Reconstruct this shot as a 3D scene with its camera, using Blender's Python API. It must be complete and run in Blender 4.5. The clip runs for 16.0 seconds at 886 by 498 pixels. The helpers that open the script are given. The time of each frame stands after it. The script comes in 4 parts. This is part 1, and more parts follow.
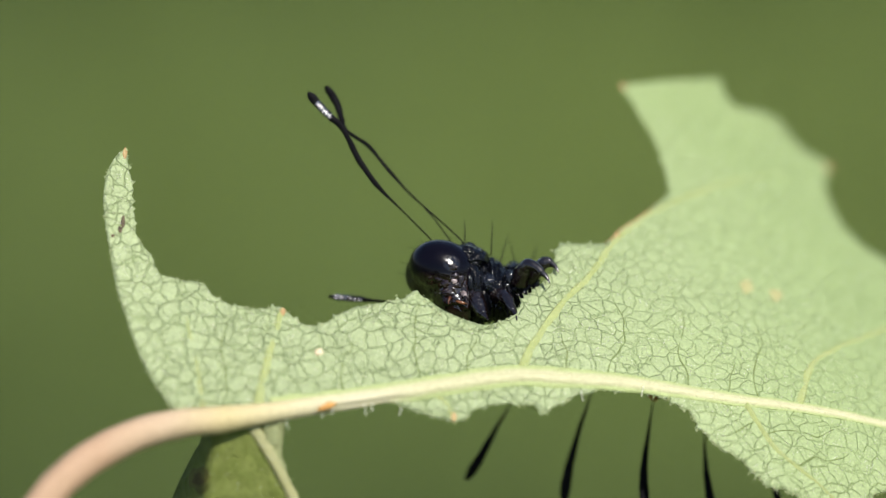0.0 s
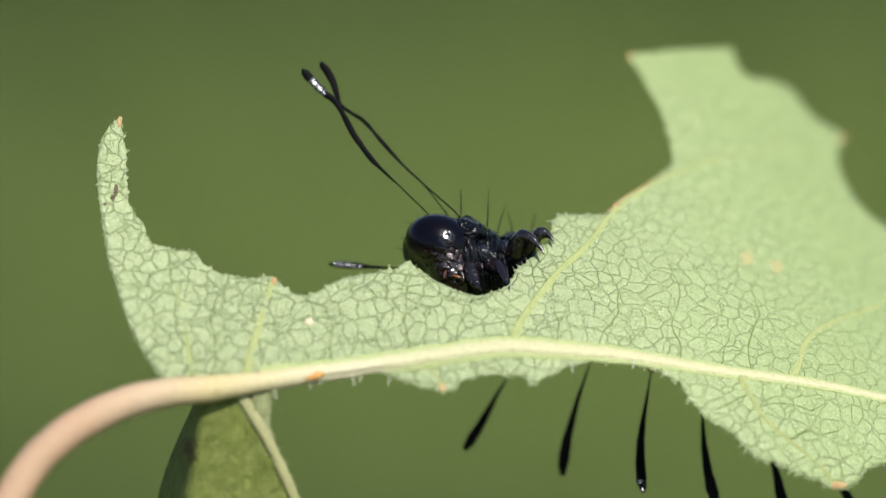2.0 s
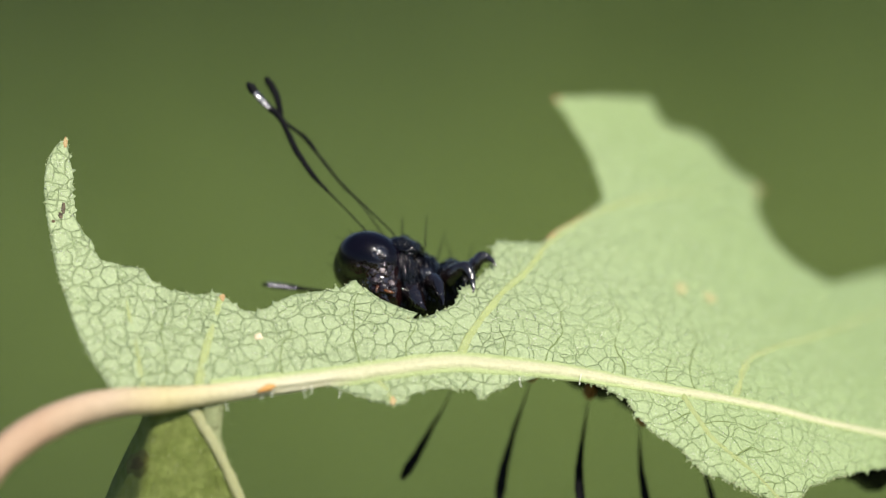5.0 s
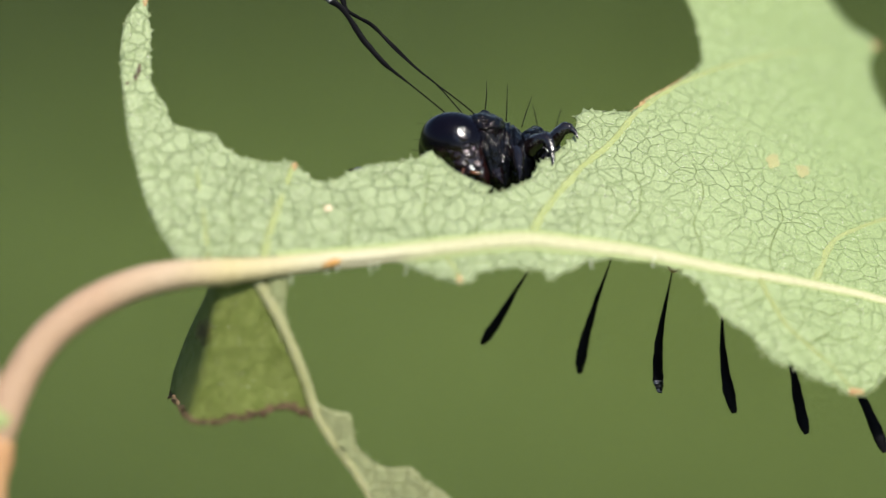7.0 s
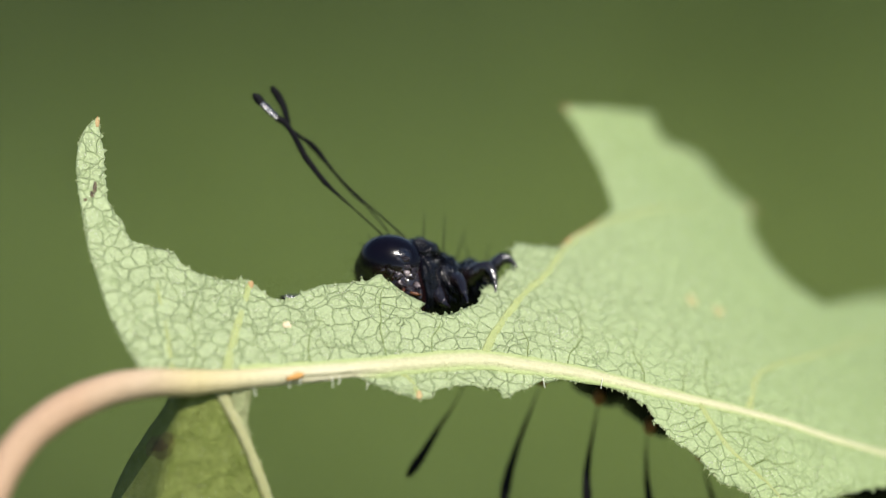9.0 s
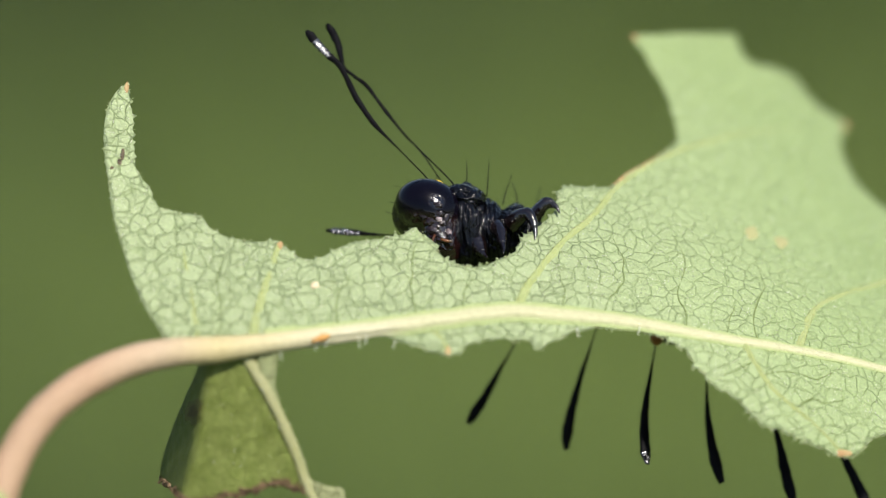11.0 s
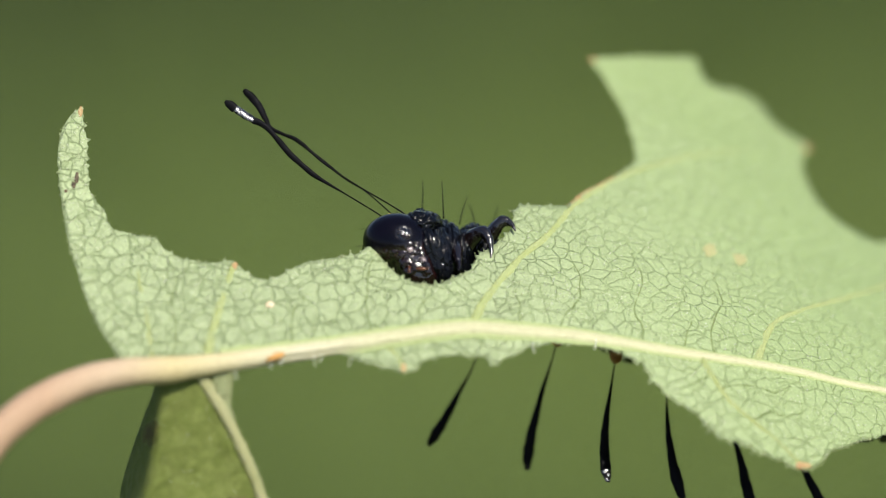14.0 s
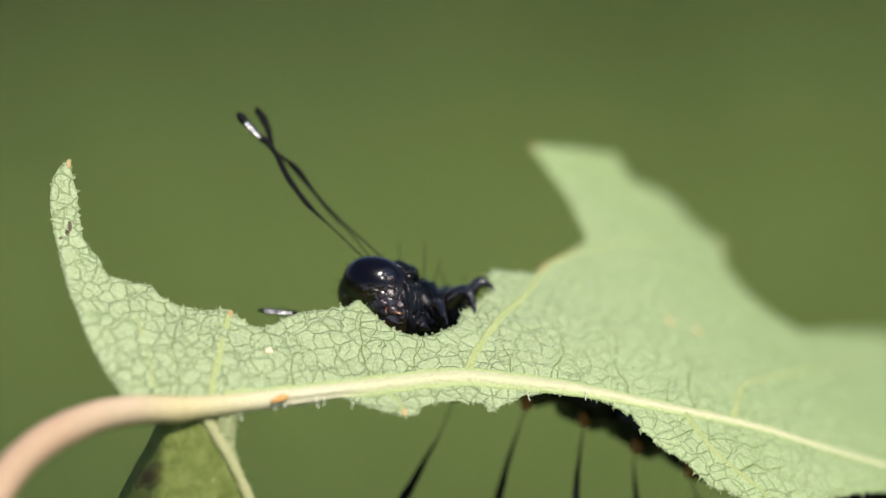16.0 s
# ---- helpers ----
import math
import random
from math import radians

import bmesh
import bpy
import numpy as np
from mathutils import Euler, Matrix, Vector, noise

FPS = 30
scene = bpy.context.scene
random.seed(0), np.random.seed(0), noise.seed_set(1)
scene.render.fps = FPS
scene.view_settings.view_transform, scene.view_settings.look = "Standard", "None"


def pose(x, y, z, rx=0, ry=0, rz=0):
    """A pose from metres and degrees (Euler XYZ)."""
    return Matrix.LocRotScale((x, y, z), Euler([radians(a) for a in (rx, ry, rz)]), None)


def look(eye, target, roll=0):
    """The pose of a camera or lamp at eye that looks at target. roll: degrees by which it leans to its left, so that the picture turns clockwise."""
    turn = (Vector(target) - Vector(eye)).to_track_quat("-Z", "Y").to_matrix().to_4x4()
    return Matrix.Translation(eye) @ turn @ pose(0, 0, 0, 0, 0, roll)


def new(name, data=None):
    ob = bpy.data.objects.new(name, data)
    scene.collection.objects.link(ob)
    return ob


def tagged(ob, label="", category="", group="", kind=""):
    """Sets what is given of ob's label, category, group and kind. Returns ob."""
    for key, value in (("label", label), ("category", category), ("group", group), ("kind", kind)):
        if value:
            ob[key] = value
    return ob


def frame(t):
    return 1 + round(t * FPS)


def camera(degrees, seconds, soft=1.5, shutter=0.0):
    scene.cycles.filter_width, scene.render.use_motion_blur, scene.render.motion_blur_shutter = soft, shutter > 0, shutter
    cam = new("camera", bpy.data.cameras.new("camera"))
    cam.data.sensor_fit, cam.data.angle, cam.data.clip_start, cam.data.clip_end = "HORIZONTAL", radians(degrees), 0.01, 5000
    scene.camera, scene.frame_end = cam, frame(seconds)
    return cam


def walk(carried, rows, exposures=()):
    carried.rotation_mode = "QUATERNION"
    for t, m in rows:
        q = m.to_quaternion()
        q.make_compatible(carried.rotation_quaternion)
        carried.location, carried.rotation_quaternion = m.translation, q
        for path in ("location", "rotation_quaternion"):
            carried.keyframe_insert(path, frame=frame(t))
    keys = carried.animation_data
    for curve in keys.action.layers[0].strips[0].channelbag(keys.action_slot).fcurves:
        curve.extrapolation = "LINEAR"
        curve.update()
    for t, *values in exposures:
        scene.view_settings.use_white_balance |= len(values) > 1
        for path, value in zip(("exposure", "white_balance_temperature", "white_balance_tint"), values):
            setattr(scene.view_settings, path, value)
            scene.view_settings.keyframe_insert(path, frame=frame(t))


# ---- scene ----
FOV, DIST, HEIGHT, PITCH = 9.0, 0.25412, 0.9, 20.0
# space of the leaf at rest: x to the right, y up, z towards the camera
BASE = pose(0, 0, HEIGHT, 90 - PITCH, 0, 0)
cam = camera(FOV, 16.0, soft=1.15, shutter=0.15)
cam.data.dof.use_dof = True
cam.data.dof.focus_distance = DIST - 0.0014
cam.data.dof.aperture_fstop = 16.5
EYE = BASE @ pose(0, 0, DIST)
# how the camera turns as it is held: seconds, degrees up, degrees to the right
AIM = ((-1.0, -1.5, 0.1), (0.0, -1.5, 0.1), (1.0, -1.3, 0.1), (2.0, -0.6, 0.0), (2.5, -0.15, 0.0), (3.2, -0.6, 0.0), (5.4, 0.0, 0.0), (6.8, 0.0, -0.3), (8.0, 0.1, -0.7),
       (10.4, 0.0, -0.3), (13.0, 0.0, -0.2), (14.8, 0.0, 0.1), (15.6, -0.2, 0.6), (16.0, -0.2, 0.6), (17.0, -0.2, 0.6))
TIMES = (0, 0.2, 0.5, 0.7, 1, 1.2, 1.5, 1.7, 2, 2.2, 2.5, 2.7, 3, 3.2, 5.3, 5.5, 5.8, 6, 6.2, 6.5, 6.7, 7, 7.2, 7.5, 7.7, 8, 8.2, 10.3, 10.5, 10.7, 11, 11.2, 11.5, 11.7, 12, 12.2, 12.5, 12.7, 13, 13.2, 13.5, 13.7, 14, 14.2, 14.5, 14.7, 15, 15.2, 15.3, 15.5, 15.7, 15.8, 16)


def aim(t):
    """How the camera has turned round its eye since it looked straight at the leaf."""
    k = max(i for i in range(1, len(AIM) - 2) if AIM[i][0] <= t)
    a, b = AIM[k], AIM[k + 1]
    f = (t - a[0]) / (b[0] - a[0])
    f = f * f * (3 - 2 * f)
    up, right = (a[i] + (b[i] - a[i]) * f for i in (1, 2))
    return EYE @ pose(0, 0, 0, up, -right, 0) @ EYE.inverted()


walk(cam, [(t, aim(t) @ EYE) for t in TIMES], exposures=((0.0, 0.77), (16.0, 0.77)))

# ---- light ----
TO_SUN = (BASE.to_3x3() @ Vector((0.29, 0.61, 0.735))).normalized()
world = bpy.data.worlds.new("sky")
scene.world = world
world.use_nodes = True
_n = world.node_tree.nodes
_sky = _n.new("ShaderNodeTexSky")
_sky.sky_type, _sky.sun_disc = "NISHITA", False
_sky.sun_elevation = math.asin(TO_SUN.z)
_sky.sun_rotation = math.atan2(TO_SUN.x, TO_SUN.y)
_n["Background"].inputs[1].default_value = 0.1
world.node_tree.links.new(_sky.outputs[0], _n["Background"].inputs[0])
sun = new("sun", bpy.data.lights.new("sun", "SUN"))
sun.data.energy, sun.data.angle, sun.data.color = 4.6, radians(0.53), (1.0, 0.95, 0.87)
sun.matrix_world = look(TO_SUN * 20, (0, 0, 0))


# ---- materials ----
class Mat:
    """A short way to write node materials: every method returns an output socket."""

    def __init__(self, name):
        self.m = bpy.data.materials.new(name)
        self.m.use_nodes = True
        self.t = self.m.node_tree
        self.b = self.t.nodes["Principled BSDF"]
        self.out = self.t.nodes["Material Output"]

    def node(self, kind, **inputs):
        n = self.t.nodes.new("ShaderNode" + kind)
        for k, v in inputs.items():
            self.set(n.inputs[k.replace("_", " ")], v)
        return n

    def set(self, sock, v):
        if isinstance(v, bpy.types.NodeSocket):
            self.t.links.new(v, sock)
        else:
            sock.default_value = v

    def coord(self):
        return self.node("TexCoord").outputs["Object"]

    def noise(self, scale, detail=4.0, rough=0.55, vec=None, out="Fac"):
        n = self.node("TexNoise", Scale=scale, Detail=detail, Roughness=rough)
        self.set(n.inputs["Vector"], vec or self.coord())
        return n.outputs[out]

    def edges(self, scale, vec):
        n = self.t.nodes.new("ShaderNodeTexVoronoi")
        n.feature = "DISTANCE_TO_EDGE"
        self.set(n.inputs["Scale"], scale)
        self.set(n.inputs["Vector"], vec)
        return n.outputs["Distance"]

    def math(self, op, a, b=0.5):
        n = self.t.nodes.new("ShaderNodeMath")
        n.operation = op
        self.set(n.inputs[0], a)
        self.set(n.inputs[1], b)
        return n.outputs[0]

    def ramp(self, fac, *stops):
        n = self.t.nodes.new("ShaderNodeValToRGB")
        e = n.color_ramp.elements
        while len(e) < len(stops):
            e.new(0.5)
        for el, (p, c) in zip(e, stops):
            el.position = p
            el.color = (c, c, c, 1) if isinstance(c, (int, float)) else (*c, 1)
        self.set(n.inputs[0], fac)
        return n.outputs[0]

    def mix(self, fac, a, b, mode="MIX"):
        n = self.t.nodes.new("ShaderNodeMix")
        n.data_type, n.blend_type = "RGBA", mode
        for sock, v in ((n.inputs[0], fac), (n.inputs[6], a), (n.inputs[7], b)):
            self.set(sock, (*v, 1) if isinstance(v, tuple) else v)
        return n.outputs[2]

    def bump(self, height, dist, strength=1.0):
        n = self.node("Bump", Height=height, Distance=dist, Strength=strength)
        self.t.links.new(n.outputs[0], self.b.inputs["Normal"])
        return n

    def base(self, colour, rough=0.5, spec=0.5):
        self.set(self.b.inputs["Base Color"], (*colour, 1) if isinstance(colour, tuple) else colour)
        self.set(self.b.inputs["Roughness"], rough)
        self.set(self.b.inputs["Specular IOR Level"], spec)
        return self

    def translucent(self, colour, share):
        """Lets a share of the light come through from the other side."""
        tr = self.node("BsdfTranslucent")
        self.set(tr.inputs["Color"], (*colour, 1) if isinstance(colour, tuple) else colour)
        mx = self.node("MixShader", Fac=share)
        self.t.links.new(self.b.outputs[0], mx.inputs[1])
        self.t.links.new(tr.outputs[0], mx.inputs[2])
        self.t.links.new(mx.outputs[0], self.out.inputs[0])
        return self


def leaf_material(name, cell, line, fresh, share, fields=(520, 1350, 2900), net=0.8, gloss=0.5, patch=45.0, fade=True):
    """Blade with a net of veins of three orders, sunk between small cushions of pale down."""
    m = Mat(name)
    c = m.coord()

    def bend(vec, scale, by):
        n = m.node("TexNoise", Scale=scale, Detail=2.0)
        m.set(n.inputs["Vector"], c)
        v = m.node("VectorMath")
        v.operation = "MULTIPLY_ADD"
        m.set(v.inputs[0], n.outputs["Color"])
        v.inputs[1].default_value = (by, by, by)
        m.set(v.inputs[2], vec)
        return v.outputs[0]

    vec = bend(bend(c, 420.0, 0.0011), 2300.0, 0.0003)
    first, second, third = (m.edges(f, vec) for f in fields)
    some = m.ramp(m.noise(520.0, 3.0), (0.36, 0.2), (0.62, 1.0))
    l1 = m.ramp(first, (0.0, 0.8), (0.005, 0.65), (0.011, 0.0))
    l2 = m.math("MULTIPLY", m.ramp(second, (0.0, 1.0), (0.008, 0.75), (0.02, 0.0)), some)
    l3 = m.math("MULTIPLY", m.ramp(third, (0.0, 0.5), (0.016, 0.35), (0.04, 0.0)), m.ramp(m.noise(800.0, 2.0), (0.42, 0.15), (0.6, 1.0)))
    lines = m.math("MAXIMUM", m.math("MAXIMUM", l1, l2), l3)
    if fade:
        xyz = m.node("SeparateXYZ")
        m.set(xyz.inputs[0], c)
        along = m.math("ADD", xyz.outputs["X"], m.math("MULTIPLY", xyz.outputs["Y"], 0.9))
        lines = m.math("MULTIPLY", lines, m.ramp(m.math("MULTIPLY", along, 40.0), (0.06, 1.0), (0.32, 0.58), (0.62, 0.3)))
    tone = m.ramp(m.noise(130.0, 5.0), (0.3, tuple(0.88 * x for x in cell)), (0.7, cell))
    green = m.noise(patch, 2.0)
    if fade:
        # greener to the right; the darker tone there also stands in for shade
        green = m.math("ADD", m.math("MULTIPLY", green, 0.4), m.ramp(m.math("MULTIPLY", along, 30.0), (0.0, 0.1), (0.6, 0.55)))
    tone = m.mix(m.ramp(green, (0.35, 0.0), (0.75, 0.8)), tone, fresh)
    grain = m.ramp(m.noise(8000.0, 5.0, 0.75), (0.3, 0.72), (0.68, 1.24))
    tone = m.mix(1.0, tone, grain, "MULTIPLY")
    cushion = m.ramp(second, (0.0, 0.0), (0.07, 0.75), (0.2, 1.0))
    tone = m.mix(m.math("MULTIPLY", m.math("SUBTRACT", 1.0, cushion), 0.25), tone, fresh)
    colour = m.mix(m.math("MULTIPLY", lines, net), tone, line)
    m.base(colour, m.ramp(m.noise(3000.0), (0.3, 0.32), (0.7, 0.6)), gloss)
    height = m.math("ADD", m.math("MULTIPLY", m.noise(5600.0, 5.0, 0.7), 0.8), m.math("MULTIPLY", cushion, 0.5))
    m.bump(m.math("SUBTRACT", height, m.math("MULTIPLY", lines, 0.5)), 0.00011, 1.0)
    m.translucent(m.mix(1.0, colour, (0.8, 1.0, 0.45), "MULTIPLY"), share)
    return m.m


LEAF = leaf_material("leaf_underside", (0.292, 0.35, 0.178), (0.05, 0.115, 0.01), (0.225, 0.3, 0.108), 0.14, net=0.33)
LEAF_MID = leaf_material("leaf_withering", (0.25, 0.285, 0.13), (0.16, 0.18, 0.07), (0.28, 0.27, 0.14), 0.2, net=0.4, gloss=0.25, fade=False)
LEAF_DULL = leaf_material("leaf_upper_side", (0.135, 0.168, 0.038), (0.065, 0.085, 0.015), (0.215, 0.25, 0.075), 0.1, (900, 5000, 7000), 0.3, 0.08, 1500.0, False)


def stalk_material(name, c1, c2, scale=600.0):
    m = Mat(name)
    c = m.coord()
    st = m.node("Mapping")
    st.inputs["Scale"].default_value = (0.25, 1.0, 1.0)
    m.set(st.inputs["Vector"], c)
    col = m.ramp(m.noise(scale, 5.0, vec=st.outputs[0]), (0.3, c1), (0.7, c2))
    col = m.mix(m.ramp(m.noise(6000.0, 3.0), (0.45, 0.0), (0.8, 0.35)), col, tuple(0.6 * x for x in c1))
    m.base(col, 0.62, 0.25)
    m.bump(m.noise(5200.0, 5.0, 0.7), 0.00009, 1.0)
    m.b.inputs["Subsurface Weight"].default_value = 0.15
    m.b.inputs["Subsurface Radius"].default_value = (0.0006, 0.0005, 0.0002)
    return m.m




def rib_material():
    """From the pinkish stalk to the cream midrib, downy all along."""
    m = Mat("stalk_and_midrib")
    xyz = m.node("SeparateXYZ")
    m.set(xyz.inputs[0], m.coord())
    along = m.math("ADD", m.math("MULTIPLY", xyz.outputs["X"], 70.0), m.math("MULTIPLY", m.noise(300.0, 3.0), 0.2))
    col = m.ramp(m.math("ADD", along, 1.0), (0.0, (0.345, 0.225, 0.14)), (0.2, (0.38, 0.285, 0.185)), (0.36, (0.40, 0.335, 0.17)), (0.55, (0.43, 0.385, 0.23)), (0.75, (0.455, 0.42, 0.28)), (1.0, (0.405, 0.39, 0.23)))
    side = m.node("Attribute")
    side.attribute_name = "flank"
    col = m.mix(side.outputs["Fac"], col, (0.272, 0.325, 0.13))
    fleck = m.ramp(m.noise(5000.0, 5.0, 0.7), (0.3, 0.84), (0.7, 1.1))
    m.base(m.mix(1.0, col, fleck, "MULTIPLY"), 0.5, 0.4)
    m.bump(m.noise(6000.0, 5.0, 0.7), 0.00009, 1.0)
    return m.m


VEIN = rib_material()
FINE_VEIN = stalk_material("fine_vein", (0.225, 0.262, 0.098), (0.262, 0.297, 0.125))
DULL_VEIN = stalk_material("dull_vein", (0.215, 0.22, 0.09), (0.28, 0.275, 0.14))
NET_VEIN = stalk_material("net_vein", (0.11, 0.15, 0.045), (0.15, 0.19, 0.07))
PETIOLE = stalk_material("petiole", (0.36, 0.25, 0.165), (0.44, 0.37, 0.235), 250.0)
TWIG = stalk_material("twig_bark", (0.33, 0.17, 0.08), (0.45, 0.27, 0.13), 400.0)


def plain(name, c1, c2, rough=0.6, scale=3000.0, bump=0.00003, spec=0.15):
    m = Mat(name)
    m.base(m.ramp(m.noise(scale, 4.0), (0.3, c1), (0.7, c2)), rough, spec)
    m.bump(m.noise(scale * 1.7, 4.0), bump, 0.8)
    return m.m


BROWN = plain("dry_edge", (0.02, 0.011, 0.006), (0.2, 0.135, 0.075), scale=2600.0)
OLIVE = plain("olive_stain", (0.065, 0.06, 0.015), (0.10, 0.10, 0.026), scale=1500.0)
STAIN = plain("brown_stain", (0.03, 0.018, 0.008), (0.07, 0.05, 0.015), scale=1500.0)
FAINT = plain("faint_spot", (0.245, 0.232, 0.108), (0.255, 0.258, 0.118))
SCAR = plain("orange_scar", (0.36, 0.17, 0.045), (0.46, 0.28, 0.1))
RUST = plain("rust_spot", (0.24, 0.14, 0.06), (0.32, 0.25, 0.12), scale=4000.0)
PALE = plain("pale_spot", (0.36, 0.24, 0.14), (0.52, 0.46, 0.32), scale=2200.0)
DARKSPOT = plain("dark_spot", (0.008, 0.006, 0.004), (0.13, 0.1, 0.06), scale=5000.0)
BUD = plain("bud", (0.6, 0.52, 0.52), (0.78, 0.72, 0.72))
YELLOW = plain("yellow_shield", (0.55, 0.34, 0.02), (0.7, 0.48, 0.05), 0.45)
ORANGE = plain("orange_wart", (0.12, 0.04, 0.012), (0.32, 0.15, 0.04), 0.5)


def cuticle(name, c, rough, scale, depth, coat=0.0, spec=0.4):
    m = Mat(name)
    col = m.ramp(m.noise(900.0, 4.0), (0.35, c), (0.75, tuple(1.9 * x + 0.002 for x in c)))
    m.base(col, m.ramp(m.noise(2500.0), (0.3, rough), (0.7, rough * 1.6)), spec)
    m.b.inputs["Coat Weight"].default_value = coat
    m.b.inputs["Coat Roughness"].default_value = 0.12
    m.bump(m.noise(scale, 4.0, 0.6), depth, 0.9)
    return m.m


def head_material():
    """A smooth bluish black dome; round the eyelets and towards the mouth pitted and reddish."""
    m = Mat("head_shell")
    c = m.coord()
    xyz = m.node("SeparateXYZ")
    m.set(xyz.inputs[0], c)
    d = m.node("VectorMath")
    d.operation = "DISTANCE"
    m.set(d.inputs[0], c)
    d.inputs[1].default_value = (-0.00076, 0.00068, 0.0016)
    eyes = m.ramp(m.math("MULTIPLY", d.outputs["Value"], 1000.0), (0.2, 1.0), (0.42, 0.0))
    low = m.ramp(m.math("MULTIPLY_ADD", xyz.outputs["Y"], -900.0), (0.35, 0.0), (0.7, 1.0))
    low.node.inputs[0].links[0].from_node.inputs[2].default_value = 0.6
    rough = m.math("MAXIMUM", eyes, low)
    dome = m.ramp(m.noise(900.0, 4.0), (0.35, (0.0011, 0.0010, 0.0026)), (0.75, (0.0024, 0.0018, 0.0045)))
    face = m.ramp(m.noise(1800.0, 4.0), (0.35, (0.003, 0.0011, 0.0011)), (0.75, (0.012, 0.004, 0.0035)))
    m.base(m.mix(low, dome, face), m.mix(rough, (0.2, 0.2, 0.2), m.ramp(m.noise(2500.0), (0.3, (0.07, 0.07, 0.07)), (0.7, (0.2, 0.2, 0.2)))), m.math("MULTIPLY_ADD", rough, 0.65))
    m.b.inputs["Specular IOR Level"].links[0].from_node.inputs[2].default_value = 0.14
    h = m.math("MULTIPLY", m.math("SUBTRACT", m.noise(2600.0, 2.0, 0.5), 0.5), rough)
    m.bump(m.math("ADD", h, m.math("MULTIPLY", m.noise(9000.0, 3.0), 0.02)), 0.00013, 1.0)
    return m.m


def wrinkled(name, c, rough, spec):
    """Soft skin with fine creases across the body."""
    m = Mat(name)
    co = m.coord()
    st = m.node("Mapping")
    st.inputs["Scale"].default_value = (1.0, 0.45, 0.45)
    m.set(st.inputs["Vector"], co)
    m.base(m.ramp(m.noise(900.0, 4.0), (0.35, c), (0.75, tuple(2.2 * x + 0.001 for x in c))), m.ramp(m.noise(2500.0), (0.3, rough), (0.7, rough * 1.7)), spec)
    crease = m.math("ABSOLUTE", m.math("SUBTRACT", m.noise(3400.0, 3.0, 0.6, st.outputs[0]), 0.5))
    h = m.math("ADD", m.math("MULTIPLY", crease, -1.6), m.math("MULTIPLY", m.noise(9000.0, 2.0, 0.5), 0.3))
    m.bump(h, 0.00007, 1.0)
    return m.m


HEAD = head_material()
FACE = cuticle("mouthparts", (0.004, 0.0011, 0.0009), 0.09, 2200.0, 0.00007, 0.0, 0.5)
SKIN = wrinkled("black_skin", (0.0006, 0.0007, 0.0013), 0.11, 0.2)
LUMP = wrinkled("leg_base_skin", (0.0025, 0.003, 0.005), 0.14, 0.45)
MEMBRANE = plain("pale_membrane", (0.02, 0.012, 0.012), (0.22, 0.18, 0.18), 0.25, 2600.0, 0.00004, 0.5)
AMBER = plain("amber_lip", (0.02, 0.006, 0.003), (0.11, 0.04, 0.012), 0.25, 2600.0, 0.00004, 0.5)
LEGS = cuticle("leg_shell", (0.0025, 0.0009, 0.0009), 0.16, 3600.0, 0.00003, 0.0, 0.75)
GRAIN = cuticle("skin_grain", (0.0015, 0.0015, 0.003), 0.14, 9000.0, 0.00003, 0.3, 0.9)
BRISTLE = cuticle("bristle", (0.0015, 0.0015, 0.002), 0.45, 3500.0, 0.00002, 0.0, 0.05)
# glossier black, only for the glints put on some bristles
SHINE = cuticle("glint_paddle", (0.004, 0.004, 0.005), 0.2, 11000.0, 0.00003, 0.6, 1.0)


def hair_material(name, c1, c2, share):
    m = Mat(name)
    m.base(m.ramp(m.noise(2500.0, 3.0), (0.3, c1), (0.7, c2)), 0.4, 0.4)
    m.translucent(c2, share)
    return m.m


HAIR = hair_material("pale_hair", (0.7, 0.7, 0.6), (0.82, 0.82, 0.72), 0.5)
CRUMB = hair_material("gnawed_crumb", (0.28, 0.33, 0.15), (0.44, 0.47, 0.27), 0.4)


def ground_material(name, dark, mid, light):
    m = Mat(name)
    c = m.coord()

    def patch(x, y, r):
        """A soft round patch of the meadow, 1 in its middle."""
        d = m.node("VectorMath")
        d.operation = "DISTANCE"
        m.set(d.inputs[0], c)
        d.inputs[1].default_value = (x, y, 0.0)
        k = m.math("ADD", m.math("DIVIDE", d.outputs["Value"], r), m.math("MULTIPLY", m.math("SUBTRACT", m.noise(5.0, 3.0), 0.5), 0.8))
        return m.ramp(k, (0.0, 1.0), (1.0, 0.0))

    a = m.ramp(m.noise(1.6, 2.0), (0.35, dark), (0.5, mid), (0.68, light))
    a = m.mix(patch(-0.24, 3.12, 0.75), a, tuple(0.47 * v for v in dark))
    a = m.mix(patch(-0.38, 2.1, 0.45), a, tuple(0.85 * v for v in dark))
    a = m.mix(patch(0.12, 2.36, 0.52), a, tuple(1.22 * v for v in light))
    a = m.mix(patch(0.03, 1.76, 0.33), a, tuple(0.75 * v for v in dark))
    b = m.ramp(m.noise(22.0, 6.0, 0.7), (0.3, 0.6), (0.7, 1.25))
    m.base(m.mix(1.0, a, b, "MULTIPLY"), 0.8, 0.2)
    m.bump(m.noise(40.0, 6.0, 0.7), 0.02, 0.8)
    return m.m


GROUND = ground_material("meadow", (0.054, 0.082, 0.0197), (0.075, 0.109, 0.0255), (0.098, 0.135, 0.0322))
GRASS = ground_material("grass_blades", (0.06, 0.09, 0.02), (0.082, 0.118, 0.0266), (0.107, 0.145, 0.0332))
MM = 0.001


